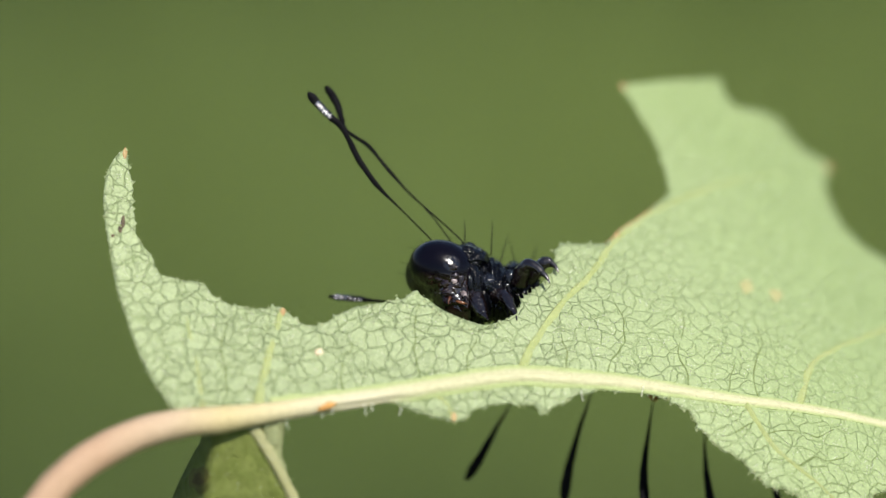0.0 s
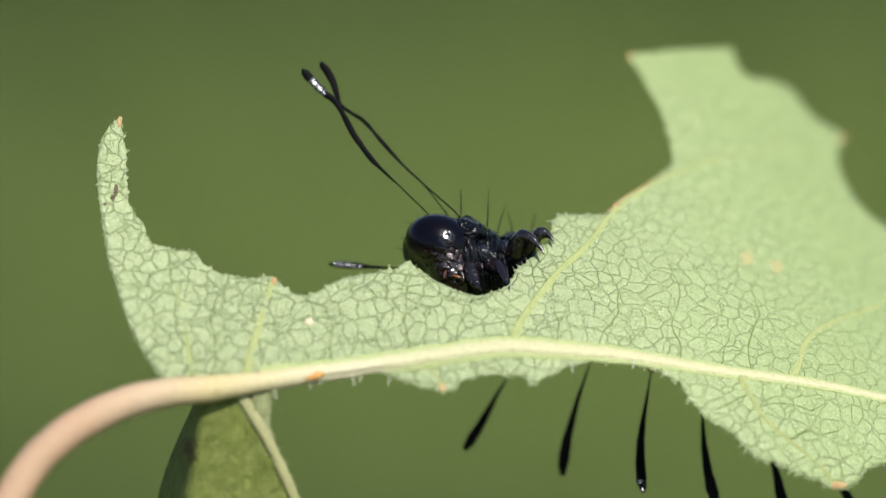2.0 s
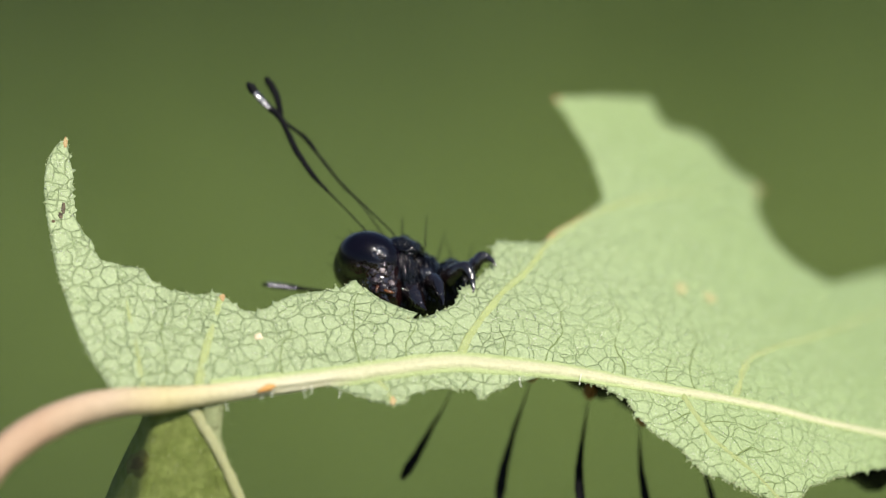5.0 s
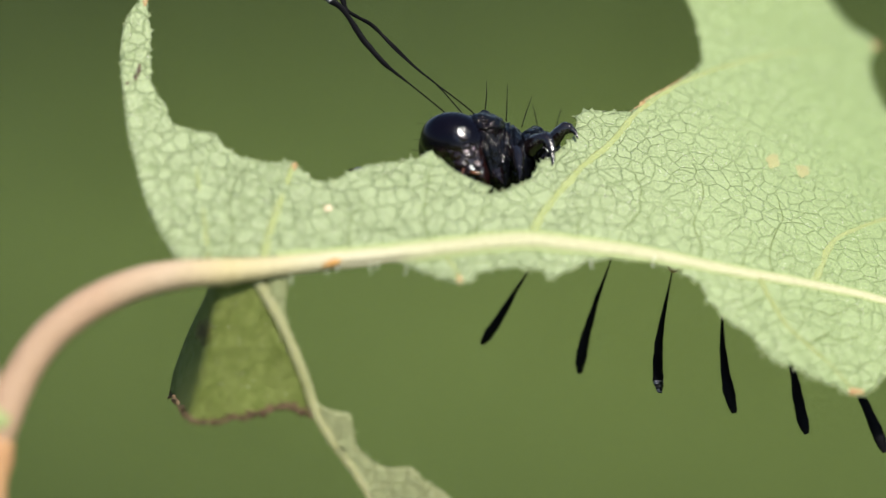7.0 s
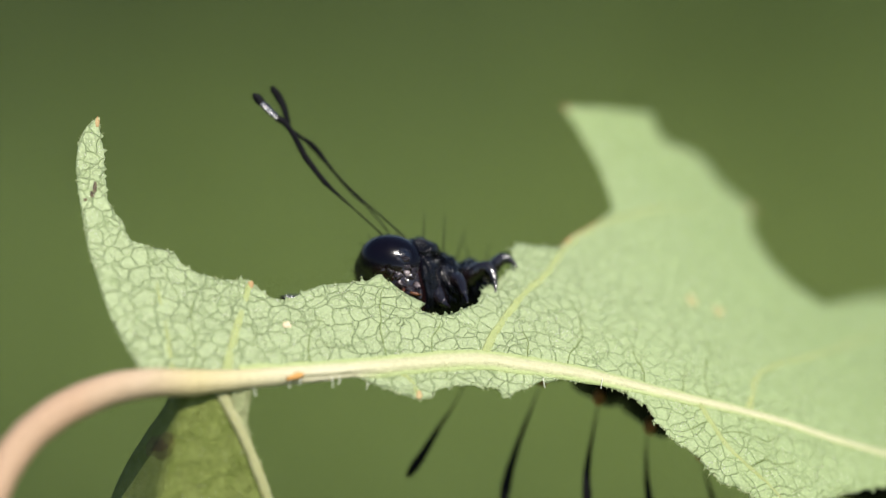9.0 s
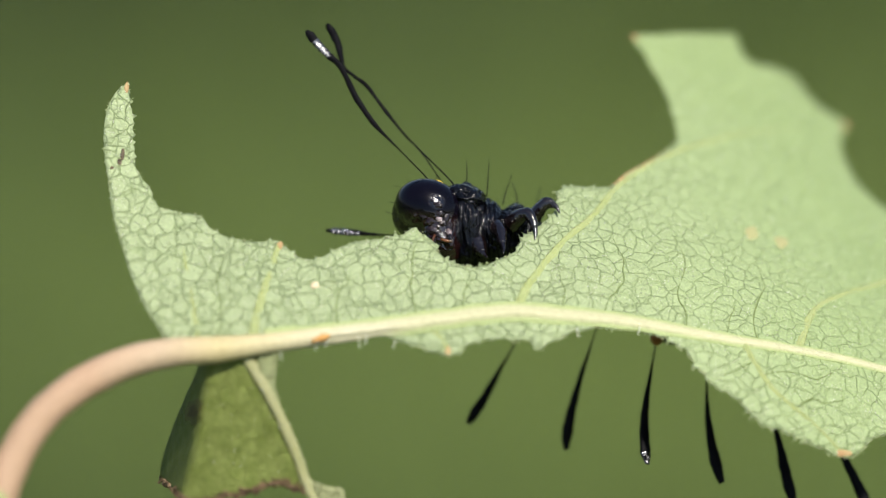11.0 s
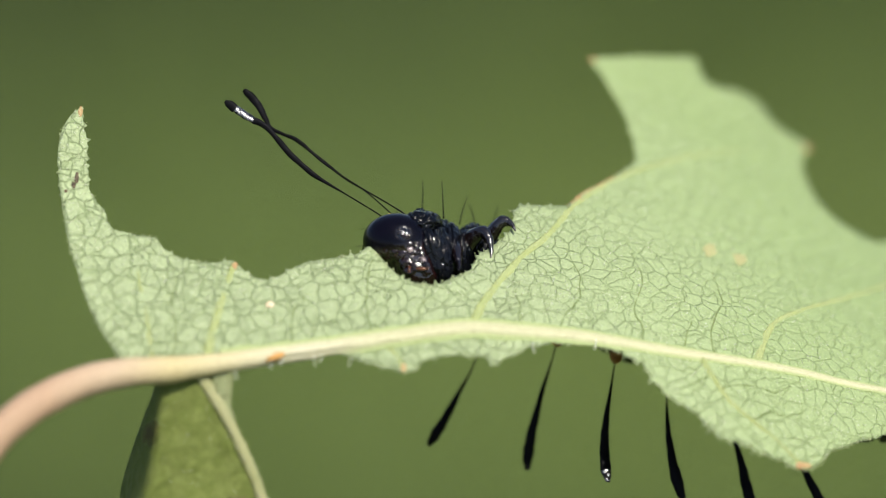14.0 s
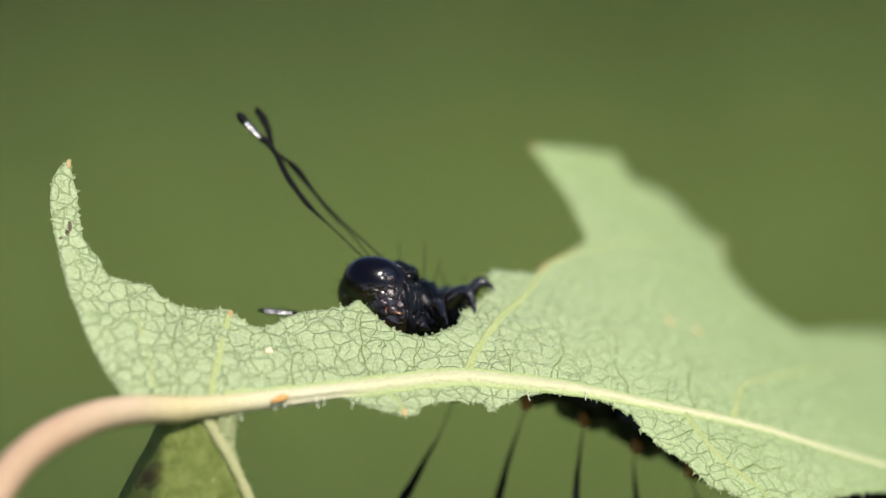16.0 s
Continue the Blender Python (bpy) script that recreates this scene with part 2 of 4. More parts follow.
# ---- mesh tools ----
def mesh_ob(name, verts, faces, material, parent=None, label="", smooth=True):
    """One mesh object from points in millimetres."""
    me = bpy.data.meshes.new(name)
    me.from_pydata([tuple(MM * x for x in v) for v in verts], [], faces)
    me.materials.append(material)
    if smooth:
        me.polygons.foreach_set("use_smooth", [True] * len(me.polygons))
    me.update()
    ob = new(name, me)
    ob.parent = parent
    if label:
        tagged(ob, label)
    return ob


def spline(pts, n):
    """n points on a smooth curve through pts, of any dimension."""
    p = np.array(pts, float)
    p = np.vstack([2 * p[0] - p[1], p, 2 * p[-1] - p[-2]])
    out = []
    for u in np.linspace(0, len(p) - 3 - 1e-6, n):
        i, f = int(u), u - int(u)
        a, b, c, d = p[i:i + 4]
        out.append(0.5 * (2 * b + (c - a) * f + (2 * a - 5 * b + 4 * c - d) * f * f + (3 * b - a - 3 * c + d) * f ** 3))
    return np.array(out)


def tube_data(pts, n=40, sides=10, flat=1.0, facing=(0, 0, 1), rough=0.0, seed=0.0):
    """A tapered tube through rows of x, y, z, radius. flat: its thickness along facing, against its width."""
    s = spline(pts, n)
    verts, faces = [], []
    for i in range(n):
        f = Vector(facing(i / (n - 1)) if callable(facing) else facing)
        c, r = Vector(s[i, :3]), max(s[i, 3], 0.004)
        d = (Vector(s[min(i + 1, n - 1), :3]) - Vector(s[max(i - 1, 0), :3])).normalized()
        side = d.cross(f)
        side = side.normalized() if side.length > 1e-4 else Vector((1, 0, 0))
        up = side.cross(d).normalized()
        for k in range(sides):
            a = 2 * math.pi * k / sides
            rr = r * (1 + rough * noise.noise((i * 0.35 + seed, math.cos(a) * 1.3, math.sin(a) * 1.3)))
            verts.append(c + side * (math.cos(a) * rr) + up * (math.sin(a) * rr * flat))
    for i in range(n - 1):
        for k in range(sides):
            faces.append((i * sides + k, i * sides + (k + 1) % sides, (i + 1) * sides + (k + 1) % sides, (i + 1) * sides + k))
    faces.append(tuple(range(sides - 1, -1, -1)))
    faces.append(tuple((n - 1) * sides + k for k in range(sides)))
    return verts, faces


def ball_data(centre, radii, shape=None, turn=None, rings=24, segs=32):
    """An egg of rings and segments; shape(unit vector) gives a factor on the radius."""
    verts, faces = [], []
    turn = turn or Matrix.Identity(3)
    for i in range(rings + 1):
        th = math.pi * i / rings
        for k in range(segs):
            ph = 2 * math.pi * k / segs
            u = Vector((math.sin(th) * math.cos(ph), math.cos(th), math.sin(th) * math.sin(ph)))
            s = shape(u) if shape else 1.0
            p = turn @ Vector((u.x * radii[0] * s, u.y * radii[1] * s, u.z * radii[2] * s))
            verts.append(p + Vector(centre))
    for i in range(rings):
        for k in range(segs):
            faces.append((i * segs + k, i * segs + (k + 1) % segs, (i + 1) * segs + (k + 1) % segs, (i + 1) * segs + k))
    return verts, faces


def jagged(pts, step, amp, seed, spikes=0.0):
    """A margin through pts, resampled at step, with fine uneven teeth of height amp and a share of sharp spikes."""
    rng = random.Random(seed)
    p = np.array(pts, float)
    length = np.linalg.norm(np.diff(p, axis=0), axis=1).sum()
    n = max(int(length / step), len(pts) * 2)
    s = spline(p, n * 3)
    cum = np.r_[0, np.cumsum(np.linalg.norm(np.diff(s, axis=0), axis=1))]
    u = np.linspace(0, cum[-1], n)
    q = np.stack([np.interp(u, cum, s[:, 0]), np.interp(u, cum, s[:, 1])], 1)
    d = np.gradient(q, axis=0)
    nrm = np.stack([-d[:, 1], d[:, 0]], 1) / (np.linalg.norm(d, axis=1, keepdims=True) + 1e-9)
    for i in range(1, n - 1):
        h = noise.noise((u[i] * 1.3, seed, 0.3)) * 0.9 + noise.noise((u[i] * 4.2, seed, 7.3)) * 0.8 + noise.noise((u[i] * 11.0, seed, 3.1)) * 0.5
        q[i] += nrm[i] * (amp * h + (rng.uniform(0.06, 0.2) if rng.random() < spikes else 0.0))
    return [tuple(x) for x in q]


def sheet_data(loop, depth, cell, thick, pucker=0.0, seed=0.0):
    """A blade: the loop filled with fine triangles, bent to depth(x, y), with two sides and a rim."""
    from mathutils import geometry
    lp = np.array(loop)
    lo, hi = lp.min(0), lp.max(0)
    xs, ys = np.arange(lo[0], hi[0], cell), np.arange(lo[1], hi[1], cell * 0.866)
    rng = np.random.RandomState(5)
    g = np.array([(x + (j % 2) * cell / 2, y) for j, y in enumerate(ys) for x in xs]) + rng.uniform(-0.2, 0.2, (len(xs) * len(ys), 2)) * cell
    inside = np.zeros(len(g), bool)
    a, b = lp, np.roll(lp, -1, 0)
    near = np.full(len(g), 9.0)
    for (x0, y0), (x1, y1) in zip(a, b):
        if y0 != y1:
            hit = ((y0 > g[:, 1]) != (y1 > g[:, 1])) & (g[:, 0] < (x1 - x0) * (g[:, 1] - y0) / (y1 - y0) + x0)
            inside ^= hit
        near = np.minimum(near, np.hypot(g[:, 0] - x0, g[:, 1] - y0))
    g = g[inside & (near > cell * 0.5)]
    pts = [Vector(p) for p in np.vstack([lp, g])]
    nb = len(lp)
    vs, _, fs, *_ = geometry.delaunay_2d_cdt(pts, [(i, (i + 1) % nb) for i in range(nb)], [], 1, 1e-6)
    v2 = np.array([tuple(v) for v in vs])
    e = 0.05
    z = np.array([depth(x, y) for x, y in v2])
    if pucker:
        z = z + np.array([pucker * (noise.noise((x * 1.1 + seed, y * 1.1, 0.0)) + 0.5 * noise.noise((x * 3.1, y * 3.1, seed))) for x, y in v2])
    dzx = np.array([(depth(x + e, y) - depth(x - e, y)) / (2 * e) for x, y in v2])
    dzy = np.array([(depth(x, y + e) - depth(x, y - e)) / (2 * e) for x, y in v2])
    nrm = np.stack([-dzx, -dzy, np.ones(len(v2))], 1)
    nrm /= np.linalg.norm(nrm, axis=1, keepdims=True)
    front = np.column_stack([v2, z])
    back = front - nrm * thick
    k = len(front)
    faces, count = [], {}
    for f in fs:
        f = tuple(f)
        (x0, y0), (x1, y1), (x2, y2) = v2[f[0]], v2[f[1]], v2[f[2]]
        if (x1 - x0) * (y2 - y0) - (x2 - x0) * (y1 - y0) < 0:
            f = f[::-1]
        faces.append(f)
        faces.append(tuple(i + k for i in f[::-1]))
        for i in range(3):
            ed = (f[i], f[(i + 1) % 3])
            count[ed] = 1
    rim = [ed for ed in count if (ed[1], ed[0]) not in count]
    faces += [(b2, a2, a2 + k, b2 + k) for a2, b2 in rim]
    return np.vstack([front, back]).tolist(), faces


# ---- the ground ----
def ground():
    me = bpy.data.meshes.new("ground")
    me.from_pydata([(-900, -900, 0), (900, -900, 0), (900, 900, 0), (-900, 900, 0)], [], [(0, 1, 2, 3)])
    me.materials.append(GROUND)
    tagged(new("ground", me), "green summer meadow ground, far out of focus", "ground", kind="structure")
    rng = np.random.RandomState(3)
    n = 16000
    x, y = rng.normal(0, 1.5, n), 2.6 + rng.normal(0, 1.6, n)
    h, w, a = rng.uniform(0.04, 0.13, n), rng.uniform(0.002, 0.005, n), rng.uniform(0, 6.283, n)
    lean = rng.uniform(0.1, 0.7, n) * h
    verts, faces = [], []
    for i in range(n):
        cx, cy = math.cos(a[i]), math.sin(a[i])
        for s, f in ((0.0, 1.0), (0.55, 0.75)):
            bx, by, bz = x[i] - cy * lean[i] * s * s, y[i] + cx * lean[i] * s * s, h[i] * s
            verts += [(bx - cx * w[i] * f, by - cy * w[i] * f, bz), (bx + cx * w[i] * f, by + cy * w[i] * f, bz)]
        verts.append((x[i] - cy * lean[i], y[i] + cx * lean[i], h[i]))
        b = 5 * i
        faces += [(b, b + 1, b + 3, b + 2), (b + 2, b + 3, b + 4)]
    me = bpy.data.meshes.new("grass")
    me.from_pydata(verts, [], faces)
    me.materials.append(GRASS)
    tagged(new("grass", me), "short green meadow grass blurred by the lens", "grass", kind="stuff")


# ---- the gnawed leaf ----
DEPTH = (2.716, -1.696, -6.958, -0.745, -2.572, -2.149, -0.285, -0.124, -0.359, 2.423)


def leaf_z(x, y):
    """How far the blade lies before the plane of focus: it bends back to the upper right."""
    over = max(0.0, x - 24.0)
    u, v = min(x, 24.0) / 10, y / 10
    c = DEPTH
    return c[0] + c[1] * u + c[2] * v + c[3] * u * u + c[4] * u * v + c[5] * v * v + c[6] * u * u * v + c[7] * u * v * v + c[8] * u ** 3 + c[9] * v ** 3 - 1.1 * over


OUTER = [(-13.0, -4.3), (-13.95, -2.84), (-14.6, -1.47), (-15.12, 0.03), (-15.52, 1.28), (-15.8, 2.79), (-16.06, 4.31), (-16.12, 5.45), (-16.0, 6.34), (-15.65, 7.11), (-15.14, 7.54)]
BOWL = [(-15.14, 7.54), (-15.03, 6.73), (-14.83, 5.84), (-14.87, 5.07), (-14.72, 4.19), (-14.63, 3.55), (-14.06, 2.67), (-13.67, 1.91), (-13.05, 1.66), (-12.17, 1.53), (-11.67, 1.43), (-11.16, 0.78), (-10.4, 0.4), (-9.65, 0.33), (-8.9, 0.28), (-8.15, 0.32)]
SCALLOP = [(-8.15, 0.32), (-7.89, 0.03), (-7.39, -0.35), (-6.63, -0.48), (-6.01, -0.23), (-5.39, 0.15), (-4.86, 0.35), (-4.13, 0.48), (-3.38, 0.63), (-2.75, 0.78), (-2.35, 0.98), (-2.1, 1.1)]
BITE = [(-2.1, 1.1), (-1.78, 0.7), (-1.42, 0.24), (-0.95, -0.22), (-0.4, -0.56), (0.2, -0.7), (0.8, -0.64), (1.35, -0.46), (1.75, -0.24), (2.28, 0.08), (2.69, 0.72), (3.46, 1.4), (3.98, 1.94), (4.11, 2.45), (4.25, 3.1), (4.59, 3.31)]
FIRST_BITE = [(-1.78, 0.8), (-1.2, 0.34), (-0.45, -0.04), (0.3, -0.33), (0.85, -0.46), (1.35, -0.38), (1.75, -0.24)]
MEALS = (12.6, 9.2, 8.6, 4.2, 3.6)
RISE = [(4.59, 3.31), (5.54, 3.31), (6.45, 3.31), (6.98, 3.63), (7.25, 3.95), (8.18, 4.56), (9.54, 5.63), (9.64, 6.17), (9.54, 7.1), (9.1, 8.44), (8.46, 9.64), (7.94, 10.44), (7.6, 10.97)]
LOBE = [(7.6, 10.97), (8.35, 11.13), (10.54, 11.42), (12.21, 11.54), (12.63, 11.5), (12.88, 10.74), (13.42, 10.21), (14.68, 10.03), (15.38, 9.78), (16.05, 8.91), (16.85, 8.1), (17.69, 7.71), (17.94, 7.3), (17.6, 6.3), (18.0, 4.95), (18.85, 3.75), (20.1, 2.9), (21.0, 2.5)]
FAR_LOBE = [(21.0, 2.5), (22.2, 2.9), (24.6, 3.8), (27.7, 4.5), (30.5, 4.2), (32.5, 1.5), (33.0, -2.0), (32.0, -5.5), (29.0, -7.8), (26.0, -7.6), (23.0, -7.0), (20.5, -7.4), (19.16, -7.83), (18.35, -8.19), (17.82, -8.68), (17.42, -9.0), (17.08, -9.04)]
LOWER = [(17.08, -9.04), (15.49, -8.4), (14.47, -8.06), (13.45, -7.63), (12.45, -6.75), (11.44, -6.12), (10.57, -5.37), (10.21, -4.63), (9.46, -4.0), (8.45, -3.55), (7.32, -3.37), (6.43, -3.42), (5.42, -3.49), (4.66, -3.74), (3.91, -4.11), (3.43, -4.43)]
UNDER = [(3.43, -4.43), (2.65, -4.03), (1.65, -3.98), (0.4, -4.22), (-0.1, -4.67), (-0.67, -4.72), (-2.1, -4.33), (-2.9, -4.1), (-3.6, -3.86), (-5.4, -3.98), (-8.0, -4.45), (-10.5, -4.65), (-13.0, -4.3)]


def vein_tube(name, parent, rows, material, label="", lift=0.0, n=60, flat=0.8):
    """A vein half sunk in the blade, through rows of x, y, radius."""
    s = spline(rows, n)
    pts = [(x, y, leaf_z(x, y) + lift + 0.25 * min(r, 0.4), r) for x, y, r in s]
    return mesh_ob(name, *tube_data(pts, n * 2, 12, flat, rough=0.16, seed=rows[0][0]), material, parent, label)


def ridge(name, parent, rows, material, label, rise=0.62, n=240):
    """A rib that swells softly out of the blade, through rows of x, y, half width; its flanks run out into the blade's green."""
    s = spline(rows, n)
    across = [-1.5, -1.25, -1.05, -0.9, -0.72, -0.55, -0.3, 0.0, 0.3, 0.55, 0.72, 0.9, 1.05, 1.25, 1.5]
    verts, faces, flank = [], [], []
    for i in range(n):
        x, y, r = s[i]
        dx, dy = s[min(i + 1, n - 1), :2] - s[max(i - 1, 0), :2]
        l = math.hypot(dx, dy)
        for k, a in enumerate(across):
            slim = 1.0 if a > 0 else 0.6 + 0.4 * min(1.0, max(0.0, (x + 3.6) / 1.2))
            w = a * r * slim * (1 + 0.1 * noise.noise((x * 1.2, a, 4.0)))
            px, py = x - dy / l * w, y + dx / l * w
            h = rise * r * (math.exp(-(a / 0.72) ** 2) * 1.12 + 0.05 * noise.noise((x * 3.0, a * 2.0, 9.0)))
            verts.append((px, py, leaf_z(px, py) + (h + 0.03 if 0 < k < 14 else -0.08)))
            e = (abs(a) - (0.45 if a < 0 else 0.6)) / 0.5
            flank.append(min(1.0, max(0.0, e)) * (1.0 if a > 0 else min(1.0, max(0.0, (x + 3.6) / 1.2))))
    m = len(across)
    for i in range(n - 1):
        faces += [(i * m + k, (i + 1) * m + k, (i + 1) * m + k + 1, i * m + k + 1) for k in range(m - 1)]
    ob = mesh_ob(name, verts, faces, material, parent, label)
    ob.data.attributes.new("flank", "FLOAT", "POINT").data.foreach_set("value", flank)
    return ob


def wavy(rows):
    """The same line with small kinks, as fine veins have them."""
    out = []
    for i, (x, y, r) in enumerate(spline(rows, len(rows) * 3 - 2)):
        out.append((x + 0.16 * noise.noise((x * 2.1, y * 2.1, 1.0)), y + 0.12 * noise.noise((x * 2.1, y * 2.1, 5.0)), r * 0.85))
    return out


def blotch(name, parent, x, y, rx, ry, material, label, seed, z=None):
    """A thin uneven stain that lies on the blade."""
    z = z or leaf_z
    verts, faces = [(x, y, z(x, y) + 0.05)], []
    rings, segs = 3, 18
    for i in range(1, rings + 1):
        for k in range(segs):
            a = 2 * math.pi * k / segs
            r = i / rings * (1 + 0.5 * noise.noise((math.cos(a) * 1.4, math.sin(a) * 1.4, seed)))
            px, py = x + rx * r * math.cos(a), y + ry * r * math.sin(a)
            verts.append((px, py, z(px, py) + (0.05 if i < rings else 0.0)))
    faces += [(0, 1 + k, 1 + (k + 1) % segs) for k in range(segs)]
    for i in range(rings - 1):
        b = 1 + i * segs
        faces += [(b + k, b + segs + k, b + segs + (k + 1) % segs, b + (k + 1) % segs) for k in range(segs)]
    return mesh_ob(name, verts, faces, material, parent, label)


def gnawed_leaf():
    leaf = tagged(new("leaf"), "pale green gnawed leaf with ragged margins and thick yellowish midrib", "leaf")
    loop = []
    for i, (row, amp, spikes) in enumerate(((OUTER, 0.02, 0.0), (BOWL, 0.1, 0.1), (SCALLOP, 0.08, 0.1), (BITE, 0.06, 0.12), (RISE, 0.06, 0.06), (LOBE, 0.06, 0.0), (FAR_LOBE, 0.06, 0.05), (LOWER, 0.17, 0.16), (UNDER, 0.09, 0.1))):
        loop += jagged(row, 0.11, amp, i * 3.7, spikes)[:-1]
    mesh_ob("blade", *sheet_data(loop, leaf_z, 0.26, 0.05, 0.06), LEAF, leaf, "pale green blade with a net of fine veins")
    leaf_down(leaf, loop)
    rib = [(-8.6, -4.35, 0.5), (-6.1, -3.97, 0.42), (-3.6, -3.6, 0.39), (-1.1, -3.18, 0.37), (1.96, -2.76, 0.36), (4.42, -2.86, 0.33), (6.95, -3.05, 0.29), (9.22, -3.38, 0.25), (11.77, -3.78, 0.22), (14.35, -4.1, 0.19), (16.95, -4.5, 0.17), (20.0, -5.1, 0.15), (25.0, -5.6, 0.13), (31.0, -5.4, 0.06)]
    ridge("midrib", leaf, rib, VEIN, "thick yellowish midrib")
    z0 = leaf_z(-8.6, -4.35) + 0.11
    stalk = [(-4.4, -3.76, leaf_z(-4.4, -3.76) - 0.3, 0.36), (-6.6, -4.07, leaf_z(-6.6, -4.07) - 0.1, 0.41), (-8.6, -4.35, z0, 0.46), (-10.8, -4.66, z0 + 0.5, 0.60), (-13.0, -4.9, 7.0, 0.67), (-15.0, -5.52, 7.8, 0.74), (-16.9, -6.62, 8.5, 0.75), (-18.35, -8.0, 9.0, 0.76), (-19.35, -9.75, 9.4, 0.79), (-20.0, -11.6, 9.7, 0.82), (-20.3, -13.4, 9.75, 0.6)]
    mesh_ob("petiole", *tube_data(stalk, 80, 16, 1.0, rough=0.06), VEIN, leaf, "curved pinkish tan leaf stalk")
    for rows in ([(2.41, -2.7, 0.17), (2.95, -1.5, 0.15), (4.47, 0.53, 0.14), (5.77, 1.81, 0.13), (7.11, 3.5, 0.12), (9.53, 5.15, 0.11), (12.26, 6.21, 0.1), (13.93, 6.65, 0.06), (16.5, 7.1, 0.02)],
                 [(-9.25, -4.1, 0.17), (-8.86, -2.23, 0.14), (-8.19, 0.15, 0.11)],
                 [(15.0, -4.15, 0.14), (15.76, -2.4, 0.12), (17.15, -1.52, 0.11), (20.5, -0.24, 0.1), (24.5, 1.8, 0.07), (28.0, 3.4, 0.03)],
                 [(12.4, -3.9, 0.15), (13.75, -6.02, 0.12), (15.51, -7.53, 0.1), (17.03, -8.95, 0.07)],
                 [(-11.65, -4.1, 0.1), (-12.06, -1.97, 0.085), (-12.6, 0.42, 0.055), (-12.9, 1.0, 0.02)],
                 [(-1.6, -3.4, 0.12), (-1.0, -4.0, 0.11), (-0.6, -4.65, 0.1)]):
        vein_tube("side_vein", leaf, [(x, y, r * 1.35) for x, y, r in rows], FINE_VEIN, lift=-0.045, n=40, flat=0.17)
    for rows in ([(6.4, -2.9, 0.05), (6.6, -2.0, 0.045), (7.1, -1.3, 0.04), (7.2, -0.3, 0.03), (6.7, 0.8, 0.02)],
                 [(10.0, -3.4, 0.05), (9.9, -2.4, 0.045), (9.6, -1.5, 0.04), (9.9, -0.4, 0.03), (9.5, 1.0, 0.02)],
                 [(-2.0, -3.3, 0.05), (-2.2, -2.0, 0.04), (-2.3, -0.6, 0.03), (-2.0, 0.5, 0.02)],
                 [(13.2, -3.8, 0.05), (13.0, -2.6, 0.045), (13.5, -1.3, 0.04), (13.2, 0.2, 0.02)],
                 [(-5.4, -3.8, 0.05), (-5.5, -2.4, 0.04), (-5.0, -1.2, 0.03)],
                 [(11.7, -3.7, 0.04), (11.9, -2.9, 0.035), (12.2, -2.2, 0.02)],
                 [(4.4, -2.8, 0.04), (4.6, -1.8, 0.035), (4.3, -0.9, 0.02)],
                 [(0.2, -3.0, 0.045), (0.0, -2.0, 0.04), (0.5, -1.1, 0.02)],
                 [(13.4, -5.4, 0.035), (14.4, -5.2, 0.04), (15.6, -5.5, 0.035), (16.6, -5.2, 0.02)],
                 [(14.8, -6.9, 0.04), (15.6, -6.4, 0.04), (16.3, -6.6, 0.035), (17.3, -6.3, 0.02)],
                 [(12.9, -4.9, 0.035), (12.2, -5.2, 0.035), (11.5, -5.5, 0.02)],
                 [(-10.8, -4.3, 0.045), (-10.6, -3.0, 0.04), (-10.9, -1.6, 0.03), (-10.6, -0.4, 0.02)]):
        vein_tube("small_vein", leaf, wavy(rows), NET_VEIN, lift=0.0, n=24, flat=0.5)
    blotch("dry_spot", leaf, -15.26, 4.2, 0.1, 0.28, DARKSPOT, "dark brown dry spot", 1.0)
    blotch("dry_spot", leaf, -15.4, 3.85, 0.11, 0.15, DARKSPOT, "dark brown dry spot", 1.6)
    blotch("dry_spot", leaf, -15.7, 3.55, 0.1, 0.08, BROWN, "brown dry spot", 2.0)
    blotch("rust_spot", leaf, -15.2, 7.32, 0.1, 0.24, RUST, "yellowish brown leaf tip", 2.5)
    blotch("rust_spot", leaf, -8.15, 0.16, 0.14, 0.17, RUST, "rusty brown margin tip", 3.0)
    blotch("pale_spot", leaf, -6.55, -1.68, 0.17, 0.16, PALE, "pale hole scar", 4.0)
    blotch("rust_spot", leaf, -0.6, -4.58, 0.15, 0.2, RUST, "rusty brown margin tip", 5.0)
    blotch("rust_spot", leaf, 13.1, 1.4, 0.35, 0.3, FAINT, "faint reddish spot", 6.0)
    blotch("rust_spot", leaf, 14.45, 1.05, 0.3, 0.35, FAINT, "faint reddish spot", 7.0)
    blotch("rust_spot", leaf, 17.0, -8.85, 0.4, 0.16, RUST, "rusty brown margin tip", 8.0)
    blotch("rust_spot", leaf, 17.85, 7.35, 0.16, 0.22, RUST, "rusty brown margin tip", 9.0)
    blotch("rust_spot", leaf, 7.72, 10.93, 0.16, 0.12, RUST, "rusty brown margin tip", 10.0)
    blotch("rust_spot", leaf, 7.15, 3.72, 0.2, 0.16, RUST, "rusty brown margin", 11.0)
    scar = [(-6.6, -4.25, leaf_z(-6.6, -4.25) + 0.42, 0.06), (-6.1, -4.05, leaf_z(-6.1, -4.05) + 0.4, 0.16), (-5.8, -3.95, leaf_z(-5.8, -3.95) + 0.33, 0.05)]
    mesh_ob("stalk_scar", *tube_data(scar, 10, 8, 0.6), SCAR, leaf, "rusty scar on the midrib")
    edge = [(x, y, leaf_z(x, y) - 0.08, r) for x, y, r in ((6.5, 3.3, 0.03), (7.0, 3.66, 0.07), (7.3, 3.97, 0.08), (8.2, 4.56, 0.06), (9.3, 5.42, 0.03))]
